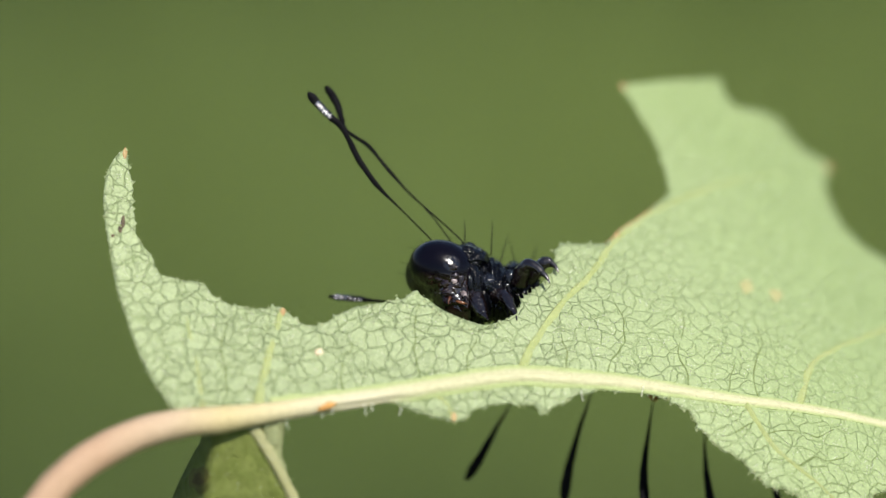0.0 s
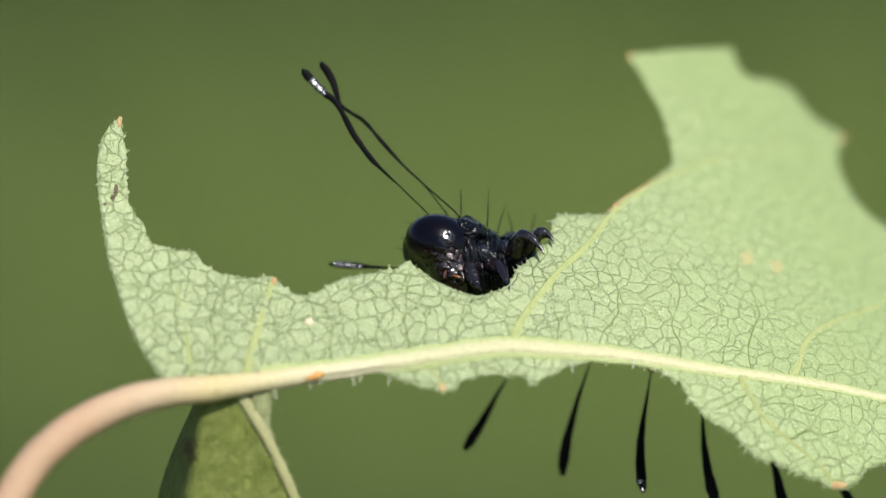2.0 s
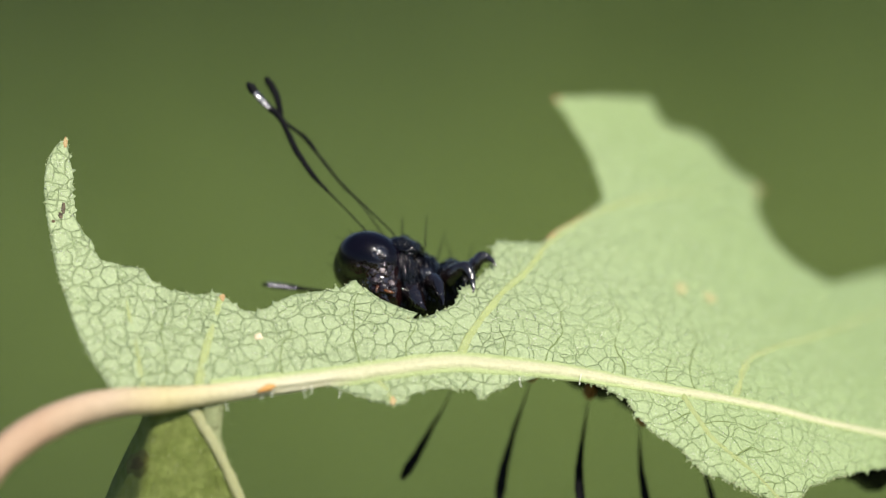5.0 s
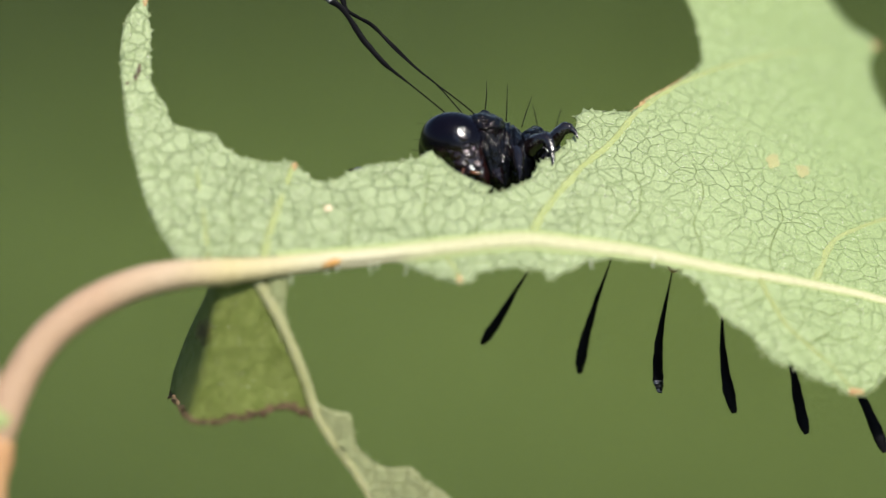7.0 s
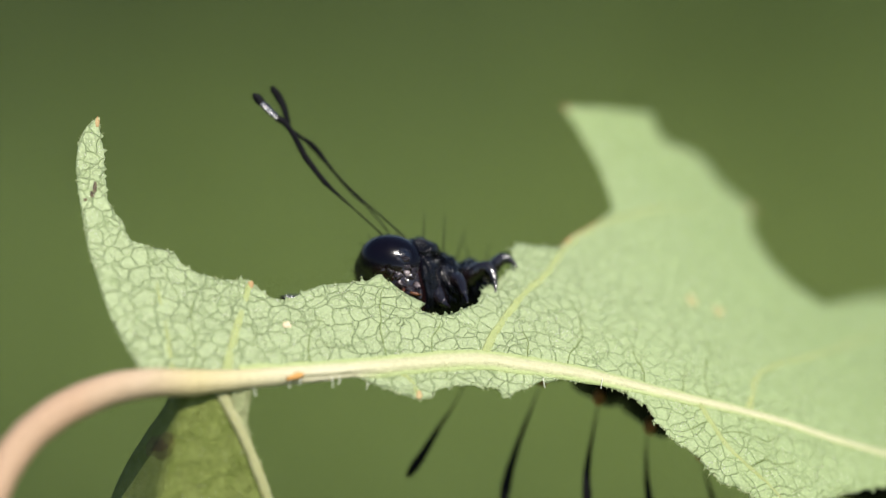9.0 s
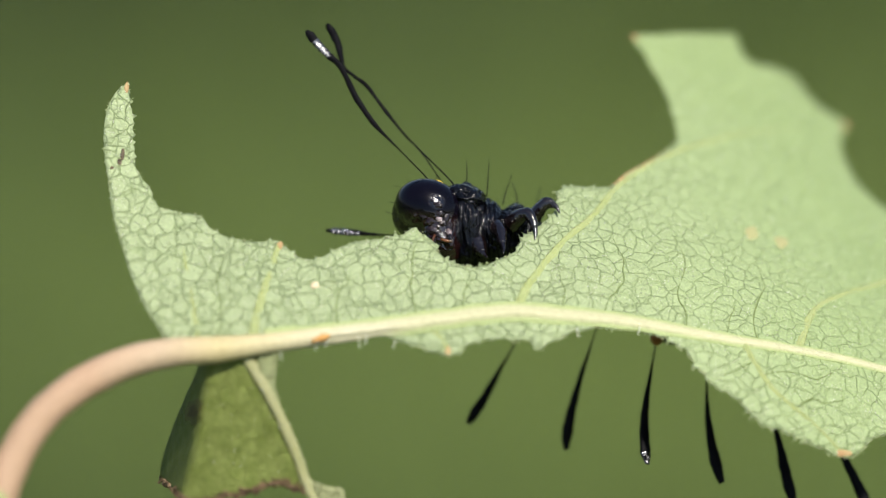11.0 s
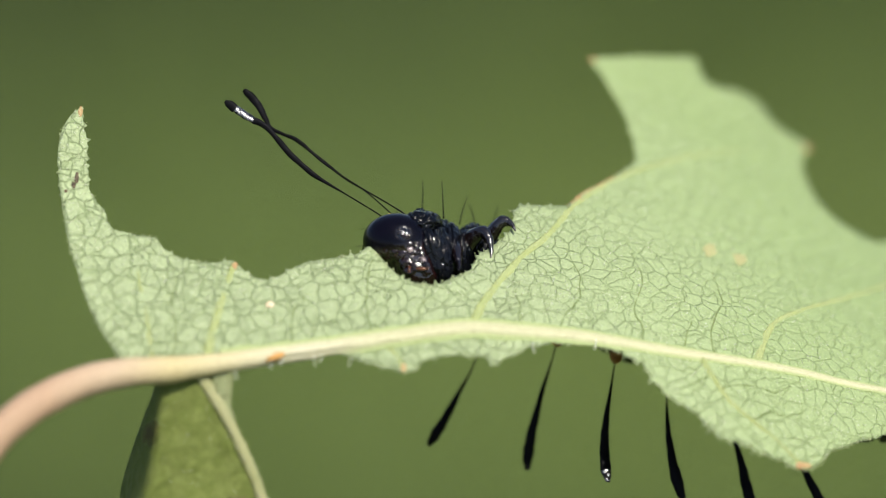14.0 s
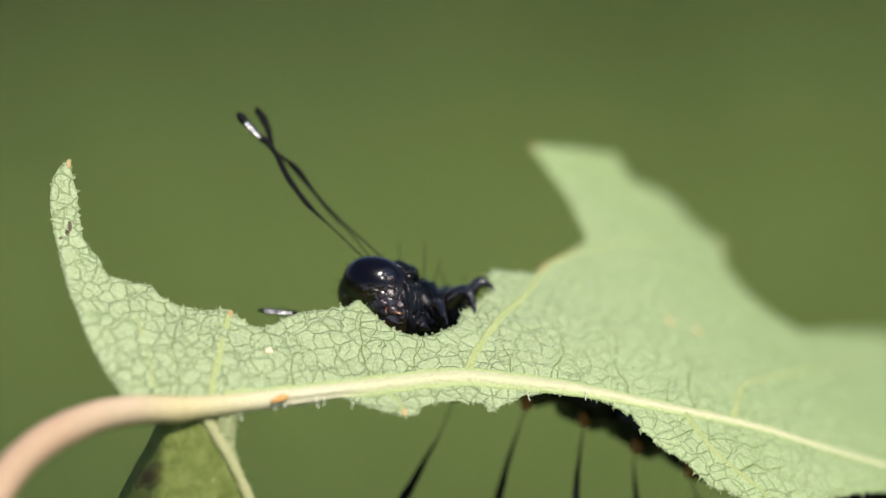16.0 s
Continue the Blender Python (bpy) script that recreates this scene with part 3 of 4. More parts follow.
    mesh_ob("rusty_margin", *tube_data(edge, 24, 8, 1.0, rough=0.4), RUST, leaf, "rusty scarred margin")
    return leaf


def morsels(leaf):
    """The rim of the bite in small pieces of blade, which go into the mouth one by one."""
    top, low = spline(FIRST_BITE, 61), spline(BITE[1:9], 61)
    out = []
    for k in range(len(MEALS)):
        i = [k * 12 + j for j in range(13)]
        upper = [(top[j, 0], top[j, 1] + 0.05 * noise.noise((j * 0.7, 2.0, 0.0))) for j in i]
        lower = [(low[j, 0], low[j, 1] - 0.02) for j in i[::-1]]
        out.append(mesh_ob("morsel", *sheet_data(lower[::-1] + upper[::-1], leaf_z, 0.2, 0.05), LEAF, leaf, "small bitten piece of pale green blade"))
    return out


# ---- the hanging remnant of a leaf ----
def hang_z(x, y):
    """The remnant's depth; left of a slanting fold its margin curls sharply back, shaped so in place of the stalk's
    shadow there.
    """
    fold = -11.0 + 0.17 * (y + 4.5) - 0.02 * (y + 8.0) ** 2
    d = fold - x
    curl = 0.5 * (d + math.sqrt(d * d + 0.01))
    return 5.3 - 0.06 * (x + 10.0) + 0.1 * (y + 7.0) - 3.6 * curl


def hanging_leaf():
    leaf = tagged(new("hanging_leaf"), "dull green leaf remnant hanging below the stalk, dry brown edge", "leaf")
    left = jagged([(-8.9, -4.7), (-11.2, -4.7), (-11.95, -5.8), (-12.75, -7.2), (-13.3, -8.4), (-13.6, -9.4), (-13.7, -10.2)], 0.12, 0.02, 21.0)
    foot = jagged([(-13.7, -10.2), (-13.3, -10.35), (-12.7, -10.85), (-11.9, -11.35), (-10.65, -11.15), (-9.4, -10.9), (-8.2, -10.5), (-7.4, -10.7), (-6.8, -10.9)], 0.1, 0.16, 22.0)
    side = [(-6.8, -10.9), (-7.3, -9.4), (-8.1, -7.4), (-9.0, -5.6)]
    mesh_ob("blade", *sheet_data(left[:-1] + foot[:-1] + side, hang_z, 0.3, 0.15, 0.06, 4.0), LEAF_DULL, leaf, "dull green blade")
    strip = jagged([(-9.0, -4.7), (-8.1, -4.75), (-8.2, -6.3), (-7.5, -8.1), (-6.9, -9.4), (-6.55, -10.3), (-5.7, -10.6), (-5.2, -10.75), (-4.95, -11.6), (-4.75, -12.2), (-4.1, -12.75), (-3.4, -13.0), (-2.5, -12.9), (-1.9, -13.4), (-0.8, -14.1), (0.2, -15.5), (0.0, -17.5), (-1.5, -19.0)], 0.1, 0.07, 23.0)
    back = [(-1.5, -19.0), (-2.6, -17.0), (-4.0, -14.4), (-5.6, -12.3), (-6.6, -10.9), (-7.2, -9.4), (-8.0, -7.4), (-8.9, -5.6)]
    mesh_ob("pale_strip", *sheet_data(strip[:-1] + back, lambda x, y: hang_z(x, y) + 0.1, 0.26, 0.15, 0.08, 9.0), LEAF_MID, leaf, "withered pale green strip of blade")
    vein = [(x, y, hang_z(x, y) + 0.06, r * 1.15) for x, y, r in ((-9.7, -4.6, 0.22), (-9.0, -5.7, 0.22), (-8.05, -7.4, 0.2), (-7.25, -9.2, 0.2), (-6.6, -10.9, 0.19), (-5.6, -12.35, 0.17), (-4.6, -13.7, 0.15), (-3.3, -15.9, 0.12), (-1.6, -19.0, 0.08))]
    mesh_ob("midvein", *tube_data(vein, 80, 12, 0.4, rough=0.2), DULL_VEIN, leaf, "dull olive midvein")
    dry = [(x, y, hang_z(x, y) + 0.0, r) for x, y, r in ((-13.6, -10.2, 0.02), (-12.9, -10.65, 0.04), (-11.9, -11.3, 0.08), (-11.3, -11.25, 0.08), (-10.6, -11.15, 0.1), (-9.4, -10.85, 0.12), (-8.6, -10.6, 0.16), (-8.1, -10.48, 0.2), (-7.4, -10.66, 0.14), (-6.9, -10.85, 0.05))]
    mesh_ob("dry_edge", *tube_data([(x, y, z, r * 0.6) for x, y, z, r in dry], 90, 8, 0.7, rough=1.0), BROWN, leaf, "crumbled dry brown edge")
    rng = random.Random(8)

    def flakes(name, places, size, up, material, label):
        bits, sides = [], []
        for x, y in places:
            r, b = rng.uniform(*size), len(bits)
            x, y = x + rng.uniform(-0.12, 0.12), y + rng.uniform(-0.1, up(x))
            for dx, dy, dz in ((1, 0, 0), (-1, 0, 0), (0, 1, 0), (0, -1, 0), (0, 0, 1), (0, 0, -1)):
                k = r * rng.uniform(0.4, 1.4)
                bits.append((x + dx * k, y + dy * k, hang_z(x, y) + 0.06 + dz * k))
            sides += [(b, b + 2, b + 4), (b + 2, b + 1, b + 4), (b + 1, b + 3, b + 4), (b + 3, b, b + 4), (b + 2, b, b + 5), (b + 1, b + 2, b + 5), (b + 3, b + 1, b + 5), (b, b + 3, b + 5)]
        tagged(mesh_ob(name, bits, sides, material, leaf, label, smooth=False), kind="stuff")

    flakes("dry_crumb", foot * 4, (0.03, 0.12), lambda x: 0.22 if x > -10.8 else 0.08, BROWN, "dark brown crumbs of dry blade")
    flakes("pale_crumb", [p for p in strip if rng.random() < 0.4], (0.02, 0.07), lambda x: 0.1, CRUMB, "pale crumbs on the torn edge")
    flakes("pale_down", [(rng.uniform(-11.5, -7.6), rng.uniform(-10.0, -5.2)) for _ in range(60)], (0.008, 0.03), lambda x: 0.0, HAIR, "minute whitish specks")
    blotch("dry_spot", leaf, -11.9, -7.3, 0.55, 0.6, OLIVE, "olive brown stain", 33.0, hang_z)
    blotch("dry_spot", leaf, -11.95, -7.3, 0.32, 0.36, STAIN, "dark brown stain", 31.0, lambda x, y: hang_z(x, y) + 0.03)
    return leaf


# ---- the twig ----
def twig():
    t = tagged(new("twig"), "thin orange brown twig that bears the leaf stalk", "twig")
    stem = [(-20.25, -11.5, 9.6, 0.35), (-20.2, -12.6, 9.75, 0.86), (-20.5, -15.0, 9.8, 0.85), (-21.0, -22.0, 9.5, 0.9), (-21.5, -34.0, 9.0, 1.0), (-21.0, -60.0, 8.0, 1.2)]
    mesh_ob("stem", *tube_data(stem, 60, 16, 1.0, rough=0.08), TWIG, t, "orange brown bark")
    stalk = [(-20.3, -11.6, 9.7, 0.6), (-20.7, -9.6, 9.5, 0.5), (-21.3, -7.4, 9.0, 0.48), (-22.3, -4.0, 8.0, 0.46), (-24.5, 1.0, 6.0, 0.42)]
    mesh_ob("second_stalk", *tube_data(stalk, 40, 12, 1.0, rough=0.06), PETIOLE, t, "pinkish stalk of another leaf")
    mesh_ob("joint", *ball_data((-20.15, -11.5, 9.7), (0.92, 0.95, 0.92), lambda u: 1 + 0.06 * noise.noise(u * 2.5), rings=18, segs=24), FINE_VEIN, t, "yellowish green swollen joint")
    mesh_ob("bud", *ball_data((-20.75, -9.9, 10.1), (0.5, 0.85, 0.5), lambda u: 1.0 - 0.25 * max(0.0, u.y) ** 2, rings=14, segs=18), BUD, t, "whitish downy bud")
    return t


# ---- the caterpillar ----
NECK = Vector((-0.2, 1.3, -0.2))
ROOT = Vector((-1.09, 3.36, 0.0))


def rel(rows):
    """Rows of x, y, z, radius moved into the space of the neck."""
    return [(r[0] - NECK.x + 0.2, r[1] - NECK.y - 0.42, r[2] - NECK.z, *r[3:]) for r in rows]


def paddle(name, parent, rows, shine=None, n=80, label="black paddle-tipped bristle"):
    """A bristle, thin at its root, that broadens to a flat blade; between the shares of its length in shine a glint is
    put in by glossy spots turned to the sun.
    """
    def facing(u):
        return (0.19, 0.32, 0.93) if shine and shine[0] < u < shine[1] else (0.3, -0.5, 0.7)
    wide = [(*r[:3], r[3] * (0.72 if i < len(rows) * 0.3 else 1.25)) for i, r in enumerate(rows)]
    ob = mesh_ob(name, *tube_data(wide, n, 8, 0.4, facing, rough=0.22, seed=rows[0][0]), BRISTLE, parent, label)
    if shine:
        ob.data.materials.append(SHINE)
        for i, p in enumerate(ob.data.polygons):
            u = (i // 8) / (n - 1)
            if shine[0] < u < shine[1] and noise.noise((u * 46, (i % 8) * 0.55, rows[0][0])) > -0.2:
                p.material_index = 1
    return ob


def merged(centre, eggs):
    """A shape for ball_data: how far it is from the centre, each way, to the soft union of some eggs (centre, radii, turn in degrees)."""
    solid = []
    for at, radii, turn in eggs:
        back = Matrix.Rotation(radians(-turn), 3, "Z")
        q = back @ (Vector(centre) - Vector(at))
        solid.append((back, Vector(q[i] / radii[i] for i in range(3)), radii))

    def shape(u):
        total = 0.0
        for back, q, radii in solid:
            d = back @ u
            d = Vector(d[i] / radii[i] for i in range(3))
            a, b, c = d.dot(d), d.dot(q), q.dot(q) - 1.0
            disc = b * b - a * c
            if disc > 0.0:
                total += max(0.0, (-b + math.sqrt(disc)) / a) ** 14
        return total ** (1 / 14)
    return shape


def caterpillar():
    cat = tagged(new("caterpillar"), "glossy black caterpillar with paddle-tipped bristles feeding on the leaf margin", "caterpillar")
    parts = {}
    c = Vector((-1.15, 0.3, 0.4))
    form = merged(c, (((-1.12, 0.5, 0.4), (1.55, 1.24, 1.3), -14), ((-0.6, -0.6, 0.45), (1.0, 1.66, 1.06), 20), ((-1.75, 0.15, -0.25), (1.05, 1.1, 1.0), 0)))

    def capsule(u):
        r = form(u)
        p = u * r + c
        low = min(1.0, max(0.0, (0.3 - p.y) / 0.35)) * min(1.0, max(0.0, (p.x + 2.0) / 0.4))
        return r + low * (0.06 * noise.noise(p * 3.2) + 0.035 * noise.noise(p * 7.5))

    head = mesh_ob("head", *ball_data(c, (1, 1, 1), capsule, None, 96, 128), HEAD, cat, "smooth glossy black head with a reddish pitted face")
    parts["head"] = head

    def on_head(x, y, out=0.0):
        """The point of the head's near side that lies at x, y, raised by out."""
        lo, hi = 0.0, 2.4
        for _ in range(24):
            mid = 0.5 * (lo + hi)
            v = Vector((x, y, c.z + mid)) - c
            lo, hi = (mid, hi) if v.length < capsule(v.normalized()) else (lo, mid)
        return Vector((x, y, c.z + lo + out))

    for x, y, r in ((-0.96, 0.84, 0.055), (-0.99, 0.68, 0.06), (-0.86, 0.56, 0.075), (-0.72, 0.54, 0.085), (-0.58, 0.56, 0.065), (-0.5, 0.86, 0.045), (-0.55, 0.42, 0.05)):
        mesh_ob("eyelet", *ball_data(on_head(x, y, -0.02), (r, r, r * 0.8), rings=10, segs=14), FACE, head, "tiny glossy eyelet")
    for x, y, rx, ry, rz in ((-0.72, 0.5, 0.2, 0.13, 0.06), (-0.62, 0.12, 0.2, 0.17, 0.07), (-0.95, -0.2, 0.24, 0.26, 0.08), (-0.56, -0.3, 0.26, 0.2, 0.08), (-0.32, -0.05, 0.16, 0.26, 0.08), (-0.85, -0.62, 0.3, 0.2, 0.09), (-1.3, -0.05, 0.16, 0.1, 0.05), (-0.2, -0.45, 0.16, 0.24, 0.08)):
        mesh_ob("cheek", *ball_data(on_head(x, y, -0.02), (rx, ry, rz), lambda u: 1 + 0.3 * noise.noise(u * 2.2 + Vector((x * 5, y * 5, 0))) + 0.22 * noise.noise(u * 5.0 + Vector((y * 7, 0, x))), None, 26, 34), FACE, head, "shiny reddish black cheek")
    for x, y, sx, sy in ((-0.45, -0.92, 0.34, 0.26), (-0.1, -1.15, 0.28, 0.26), (-0.82, -1.0, 0.26, 0.24)):
        mesh_ob("jaw", *ball_data(on_head(x, y, -0.02), (sx, sy, 0.14), lambda u: 1 + 0.25 * noise.noise(u * 2.0 + Vector((x * 3, 0, 0))) + 0.12 * noise.noise(u * 5.0), None, 20, 26), FACE, head, "dark reddish jaw")
    p = on_head(-0.12, -0.95, 0.1)
    mesh_ob("lip", *tube_data([(p.x - 0.35, p.y - 0.05, p.z, 0.05), (p.x - 0.1, p.y - 0.12, p.z + 0.05, 0.08), (p.x + 0.16, p.y - 0.14, p.z, 0.04)], 14, 10, rough=0.3), AMBER, head, "amber brown lip")
    p = on_head(-0.62, -0.12, 0.03)
    mesh_ob("cheek_skin", *ball_data(p, (0.15, 0.13, 0.08), lambda u: 1 + 0.3 * noise.noise(u * 2.5), None, 12, 16), MEMBRANE, head, "greyish pale patch of skin")
    p = on_head(-0.12, -0.68, 0.0)
    feeler = mesh_ob("feeler", *tube_data([(p.x - 0.04, p.y + 0.05, p.z - 0.05, 0.16), (p.x, p.y - 0.02, p.z + 0.12, 0.14), (p.x + 0.04, p.y - 0.1, p.z + 0.22, 0.09)], 12, 12, rough=0.2), MEMBRANE, head, "short feeler with a pale base")
    mesh_ob("feeler_tip", *tube_data([(p.x + 0.04, p.y - 0.09, p.z + 0.2, 0.07), (p.x + 0.1, p.y - 0.25, p.z + 0.3, 0.055), (p.x + 0.16, p.y - 0.4, p.z + 0.34, 0.02)], 10, 8), FACE, feeler, "reddish black tip")
    p = on_head(-0.75, -0.85, 0.1)
    mesh_ob("mouth_feeler", *tube_data([(p.x, p.y, p.z, 0.07), (p.x - 0.06, p.y - 0.16, p.z + 0.12, 0.06), (p.x - 0.06, p.y - 0.3, p.z + 0.16, 0.03)], 10, 8), AMBER, head, "amber mouth feeler")
    for x, y, z, dx, dy in ((-2.35, 1.25, 0.4, -0.42, 0.06), (-2.7, 0.6, 0.0, -0.34, 0.04), (-2.75, 0.1, -0.2, -0.4, 0.14), (-2.1, 1.6, 0.2, -0.2, 0.26), (-0.9, 1.75, 0.7, 0.06, 0.26)):
        u = (Vector((x, y, z)) - c).normalized()
        p = c + u * capsule(u) * 0.99
        mesh_ob("head_hair", *tube_data([(p.x, p.y, p.z, 0.013), (p.x + dx * 0.6, p.y + dy * 0.5, p.z + 0.05, 0.01), (p.x + dx, p.y + dy, p.z + 0.05, 0.004)], 6, 5), BRISTLE, head)

    def granules(parent, data, centre, count, seed, size=(0.015, 0.05)):
        """Tiny shiny bumps strewn over the side that faces the light."""
        rng = random.Random(seed)
        pool = [Vector(v) for v in data[0] if v[2] > centre.z - 0.1]
        verts, faces = [], []
        for _ in range(count):
            p, r, b = rng.choice(pool), rng.uniform(*size), len(verts)
            d = (p - centre).normalized()
            p = p + Vector((rng.uniform(-0.05, 0.05), rng.uniform(-0.05, 0.05), 0))
            q = d.orthogonal().normalized()
            e = d.cross(q)
            for k in range(6):
                a = math.pi * k / 3
                verts.append(p + (q * math.cos(a) + e * math.sin(a)) * r)
            for k in range(6):
                a = math.pi * k / 3
                verts.append(p + (q * math.cos(a) + e * math.sin(a)) * r * 0.6 + d * r * 0.7)
            verts.append(p + d * r)
            for k in range(6):
                j = (k + 1) % 6
                faces += [(b + k, b + j, b + 6 + j, b + 6 + k), (b + 6 + k, b + 6 + j, b + 12)]
        tagged(mesh_ob("skin_grain", verts, faces, GRAIN, parent, "shiny black skin grains"), kind="stuff")

    def folds(k, seed):
        """Rings of the segment with long creases across the body and finer ones between them."""
        def shape(u):
            long = abs(noise.noise((u.x * 4.2 + seed, u.y * 1.3, u.z * 1.3)))
            fine = abs(noise.noise((u.x * 10 + seed, u.y * 3.2, u.z * 3.2 + seed)))
            ring = math.sin(u.x * k + 1.6 * noise.noise((u.y * 2, u.z * 2, seed)))
            return 1.03 + 0.05 * ring - 0.5 * max(0.0, 0.2 - long) - 0.13 * max(0.0, 0.22 - fine) + 0.07 * noise.noise((u.x * 2.2 + seed, u.y * 2.2, u.z * 2.2)) + 0.03 * noise.noise((u.x * 8 + seed, u.y * 8, u.z * 8))
        return shape

    pro_data = ball_data(Vector((0.25, 1.0, -0.3)) - NECK, (1.2, 1.9, 1.35), folds(6, 1.0), Matrix.Rotation(radians(10), 3, "Z"), 84, 110)
    pro = mesh_ob("prothorax", *pro_data, SKIN, cat, "wrinkled black collar segment")
    granules(pro, pro_data, Vector((0.15, 1.35, -0.45)) - NECK, 45, 1, (0.012, 0.035))
    parts["prothorax"] = pro
    mesh_ob("neck_shield", *ball_data((0.29, 0.98, 0.05), (0.98, 0.68, 1.1), folds(3, 14.0), Matrix.Rotation(radians(-12), 3, "Z"), 60, 80), SKIN, pro, "smooth black neck shield")
    mesh_ob("yellow_shield", *tube_data(rel([(-1.85, 3.14, 0.1, 0.03), (-1.65, 3.3, 0.15, 0.06), (-1.35, 3.38, 0.2, 0.065), (-1.05, 3.3, 0.2, 0.03)]), 16, 10, 0.7), YELLOW, pro, "bright yellow shield edge")
    paddle("long_bristle", pro, rel([(-1.5, 3.0, 0.2, 0.05), (-1.72, 3.39, 0.1, 0.045), (-3.25, 4.78, 0, 0.055), (-4.39, 5.8, 0, 0.09), (-5.28, 6.94, 0, 0.115), (-6.04, 8.21, 0.1, 0.10), (-6.6, 8.7, 0.1, 0.13), (-7.05, 9.1, 0.1, 0.16), (-7.55, 9.6, 0.1, 0.15), (-7.74, 9.8, 0.1, 0.06)]), (0.66, 0.84))
    parts["second_bristle"] = paddle("long_bristle", pro, rel([(-0.6, 3.0, 0, 0.05), (-0.79, 3.41, 0, 0.045), (-2.74, 5.16, -0.3, 0.05), (-3.88, 6.3, -0.4, 0.06), (-4.77, 7.45, -0.5, 0.075), (-5.4, 7.9, -0.5, 0.07), (-5.95, 8.3, -0.5, 0.07), (-6.1, 8.75, -0.5, 0.10), (-6.34, 9.48, -0.5, 0.14), (-6.75, 10.1, -0.5, 0.12), (-6.88, 10.2, -0.5, 0.05)]))
    parts["third_bristle"] = paddle("long_bristle", pro, rel([(-1.0, 3.0, -0.4, 0.045), (-1.22, 3.39, -0.5, 0.04), (-2.23, 4.7, -0.8, 0.045), (-3.12, 5.55, -0.9, 0.045), (-4.2, 6.8, -1.0, 0.05), (-5.0, 7.65, -1.0, 0.05), (-5.35, 7.95, -1.0, 0.02)]))
    parts["side_bristle"] = paddle("side_bristle", pro, rel([(-0.9, 0.75, -1.4, 0.05), (-2.2, 0.8, -1.5, 0.05), (-3.3, 0.85, -1.5, 0.06), (-4.3, 0.87, -1.5, 0.08), (-5.0, 0.9, -1.5, 0.12), (-5.8, 0.92, -1.5, 0.13), (-6.29, 0.94, -1.5, 0.05)]), (0.6, 0.9))

    meso_data = ball_data((1.2, 1.0, -0.5), (1.05, 1.5, 1.35), folds(6.5, 5.0), Matrix.Rotation(radians(12), 3, "Z"), 84, 110)
    meso = mesh_ob("middle_segment", *meso_data, SKIN, cat, "wrinkled black body segment")
    granules(meso, meso_data, Vector((1.3, 1.2, -0.5)), 45, 2, (0.012, 0.035))
    parts["middle_segment"] = meso
    meta_data = ball_data((2.4, 1.2, -1.1), (1.15, 1.25, 1.3), folds(6.5, 9.0), Matrix.Rotation(radians(15), 3, "Z"), 84, 110)
    meta = mesh_ob("rear_segment", *meta_data, SKIN, cat, "wrinkled black body segment")
    granules(meta, meta_data, Vector((2.4, 1.2, -1.1)), 35, 3, (0.012, 0.035))


    def leg(rows, claw, parent):
        lg = mesh_ob("leg", *tube_data(rows, 28, 14, 0.9, rough=0.14, seed=rows[0][0] * 3), LEGS, parent, "short jointed black leg")
        mesh_ob("claw", *tube_data(claw, 12, 8), LEGS, lg, "curved claw")
        return lg

    parts["front_leg"] = leg([(1.25, 1.35, 0.55, 0.42), (1.5, 1.15, 1.0, 0.36), (1.66, 0.95, 1.35, 0.28), (1.7, 0.65, 1.65, 0.22), (1.75, 0.42, 1.9, 0.16)], [(1.75, 0.42, 1.9, 0.14), (1.8, 0.25, 2.15, 0.09), (1.8, -0.02, 2.5, 0.025)], cat)
    leg([(0.4, 0.9, 0.7, 0.45), (0.6, 0.5, 1.1, 0.4), (0.75, 0.2, 1.4, 0.3), (0.85, 0.02, 1.7, 0.2)], [(0.85, 0.02, 1.7, 0.16), (0.98, -0.12, 1.95, 0.09), (1.05, -0.22, 2.25, 0.03)], cat)
    parts["middle_leg"] = leg([(2.1, 1.4, 0.2, 0.44), (2.5, 1.75, 0.65, 0.36), (2.85, 1.84, 0.95, 0.29), (3.09, 1.55, 1.15, 0.22), (3.16, 1.22, 1.3, 0.17)], [(3.16, 1.22, 1.3, 0.145), (3.22, 0.93, 1.45, 0.09), (3.19, 0.62, 1.6, 0.025)], cat)
    leg([(2.7, 1.5, -0.5, 0.42), (3.15, 1.85, -0.1, 0.36), (3.45, 2.22, 0.1, 0.3), (3.72, 2.42, 0.2, 0.27), (3.96, 2.36, 0.3, 0.2)], [(3.96, 2.36, 0.3, 0.17), (4.15, 2.2, 0.45, 0.1), (4.28, 1.93, 0.6, 0.03)], cat)
    for x, y, z, rx, ry in ((1.12, 1.5, 0.62, 0.36, 0.42), (2.12, 1.72, 0.15, 0.32, 0.36), (0.35, 1.5, 0.7, 0.3, 0.5)):
        mesh_ob("leg_base", *ball_data((x, y, z), (rx, ry, 0.34), folds(9, x * 4), Matrix.Rotation(radians(20), 3, "Z"), 36, 48), LUMP, cat, "bluish grey wrinkled leg base")

    for i, rows in enumerate(([(0.05, 3.0, -0.4), (0.08, 3.8, -0.4), (0.06, 4.4, -0.4)], [(1.05, 2.6, -0.4), (1.08, 3.5, -0.4), (1.1, 4.3, -0.4)], [(1.7, 2.4, -0.9), (1.85, 3.0, -1.0), (2.1, 3.8, -1.0)], [(2.45, 2.2, -1.6), (2.3, 2.9, -1.7), (2.12, 3.5, -1.8)], [(3.2, 2.4, -2.2), (3.3, 2.9, -2.3), (3.42, 3.4, -2.4)])):
        r = (0.028, 0.022, 0.008)
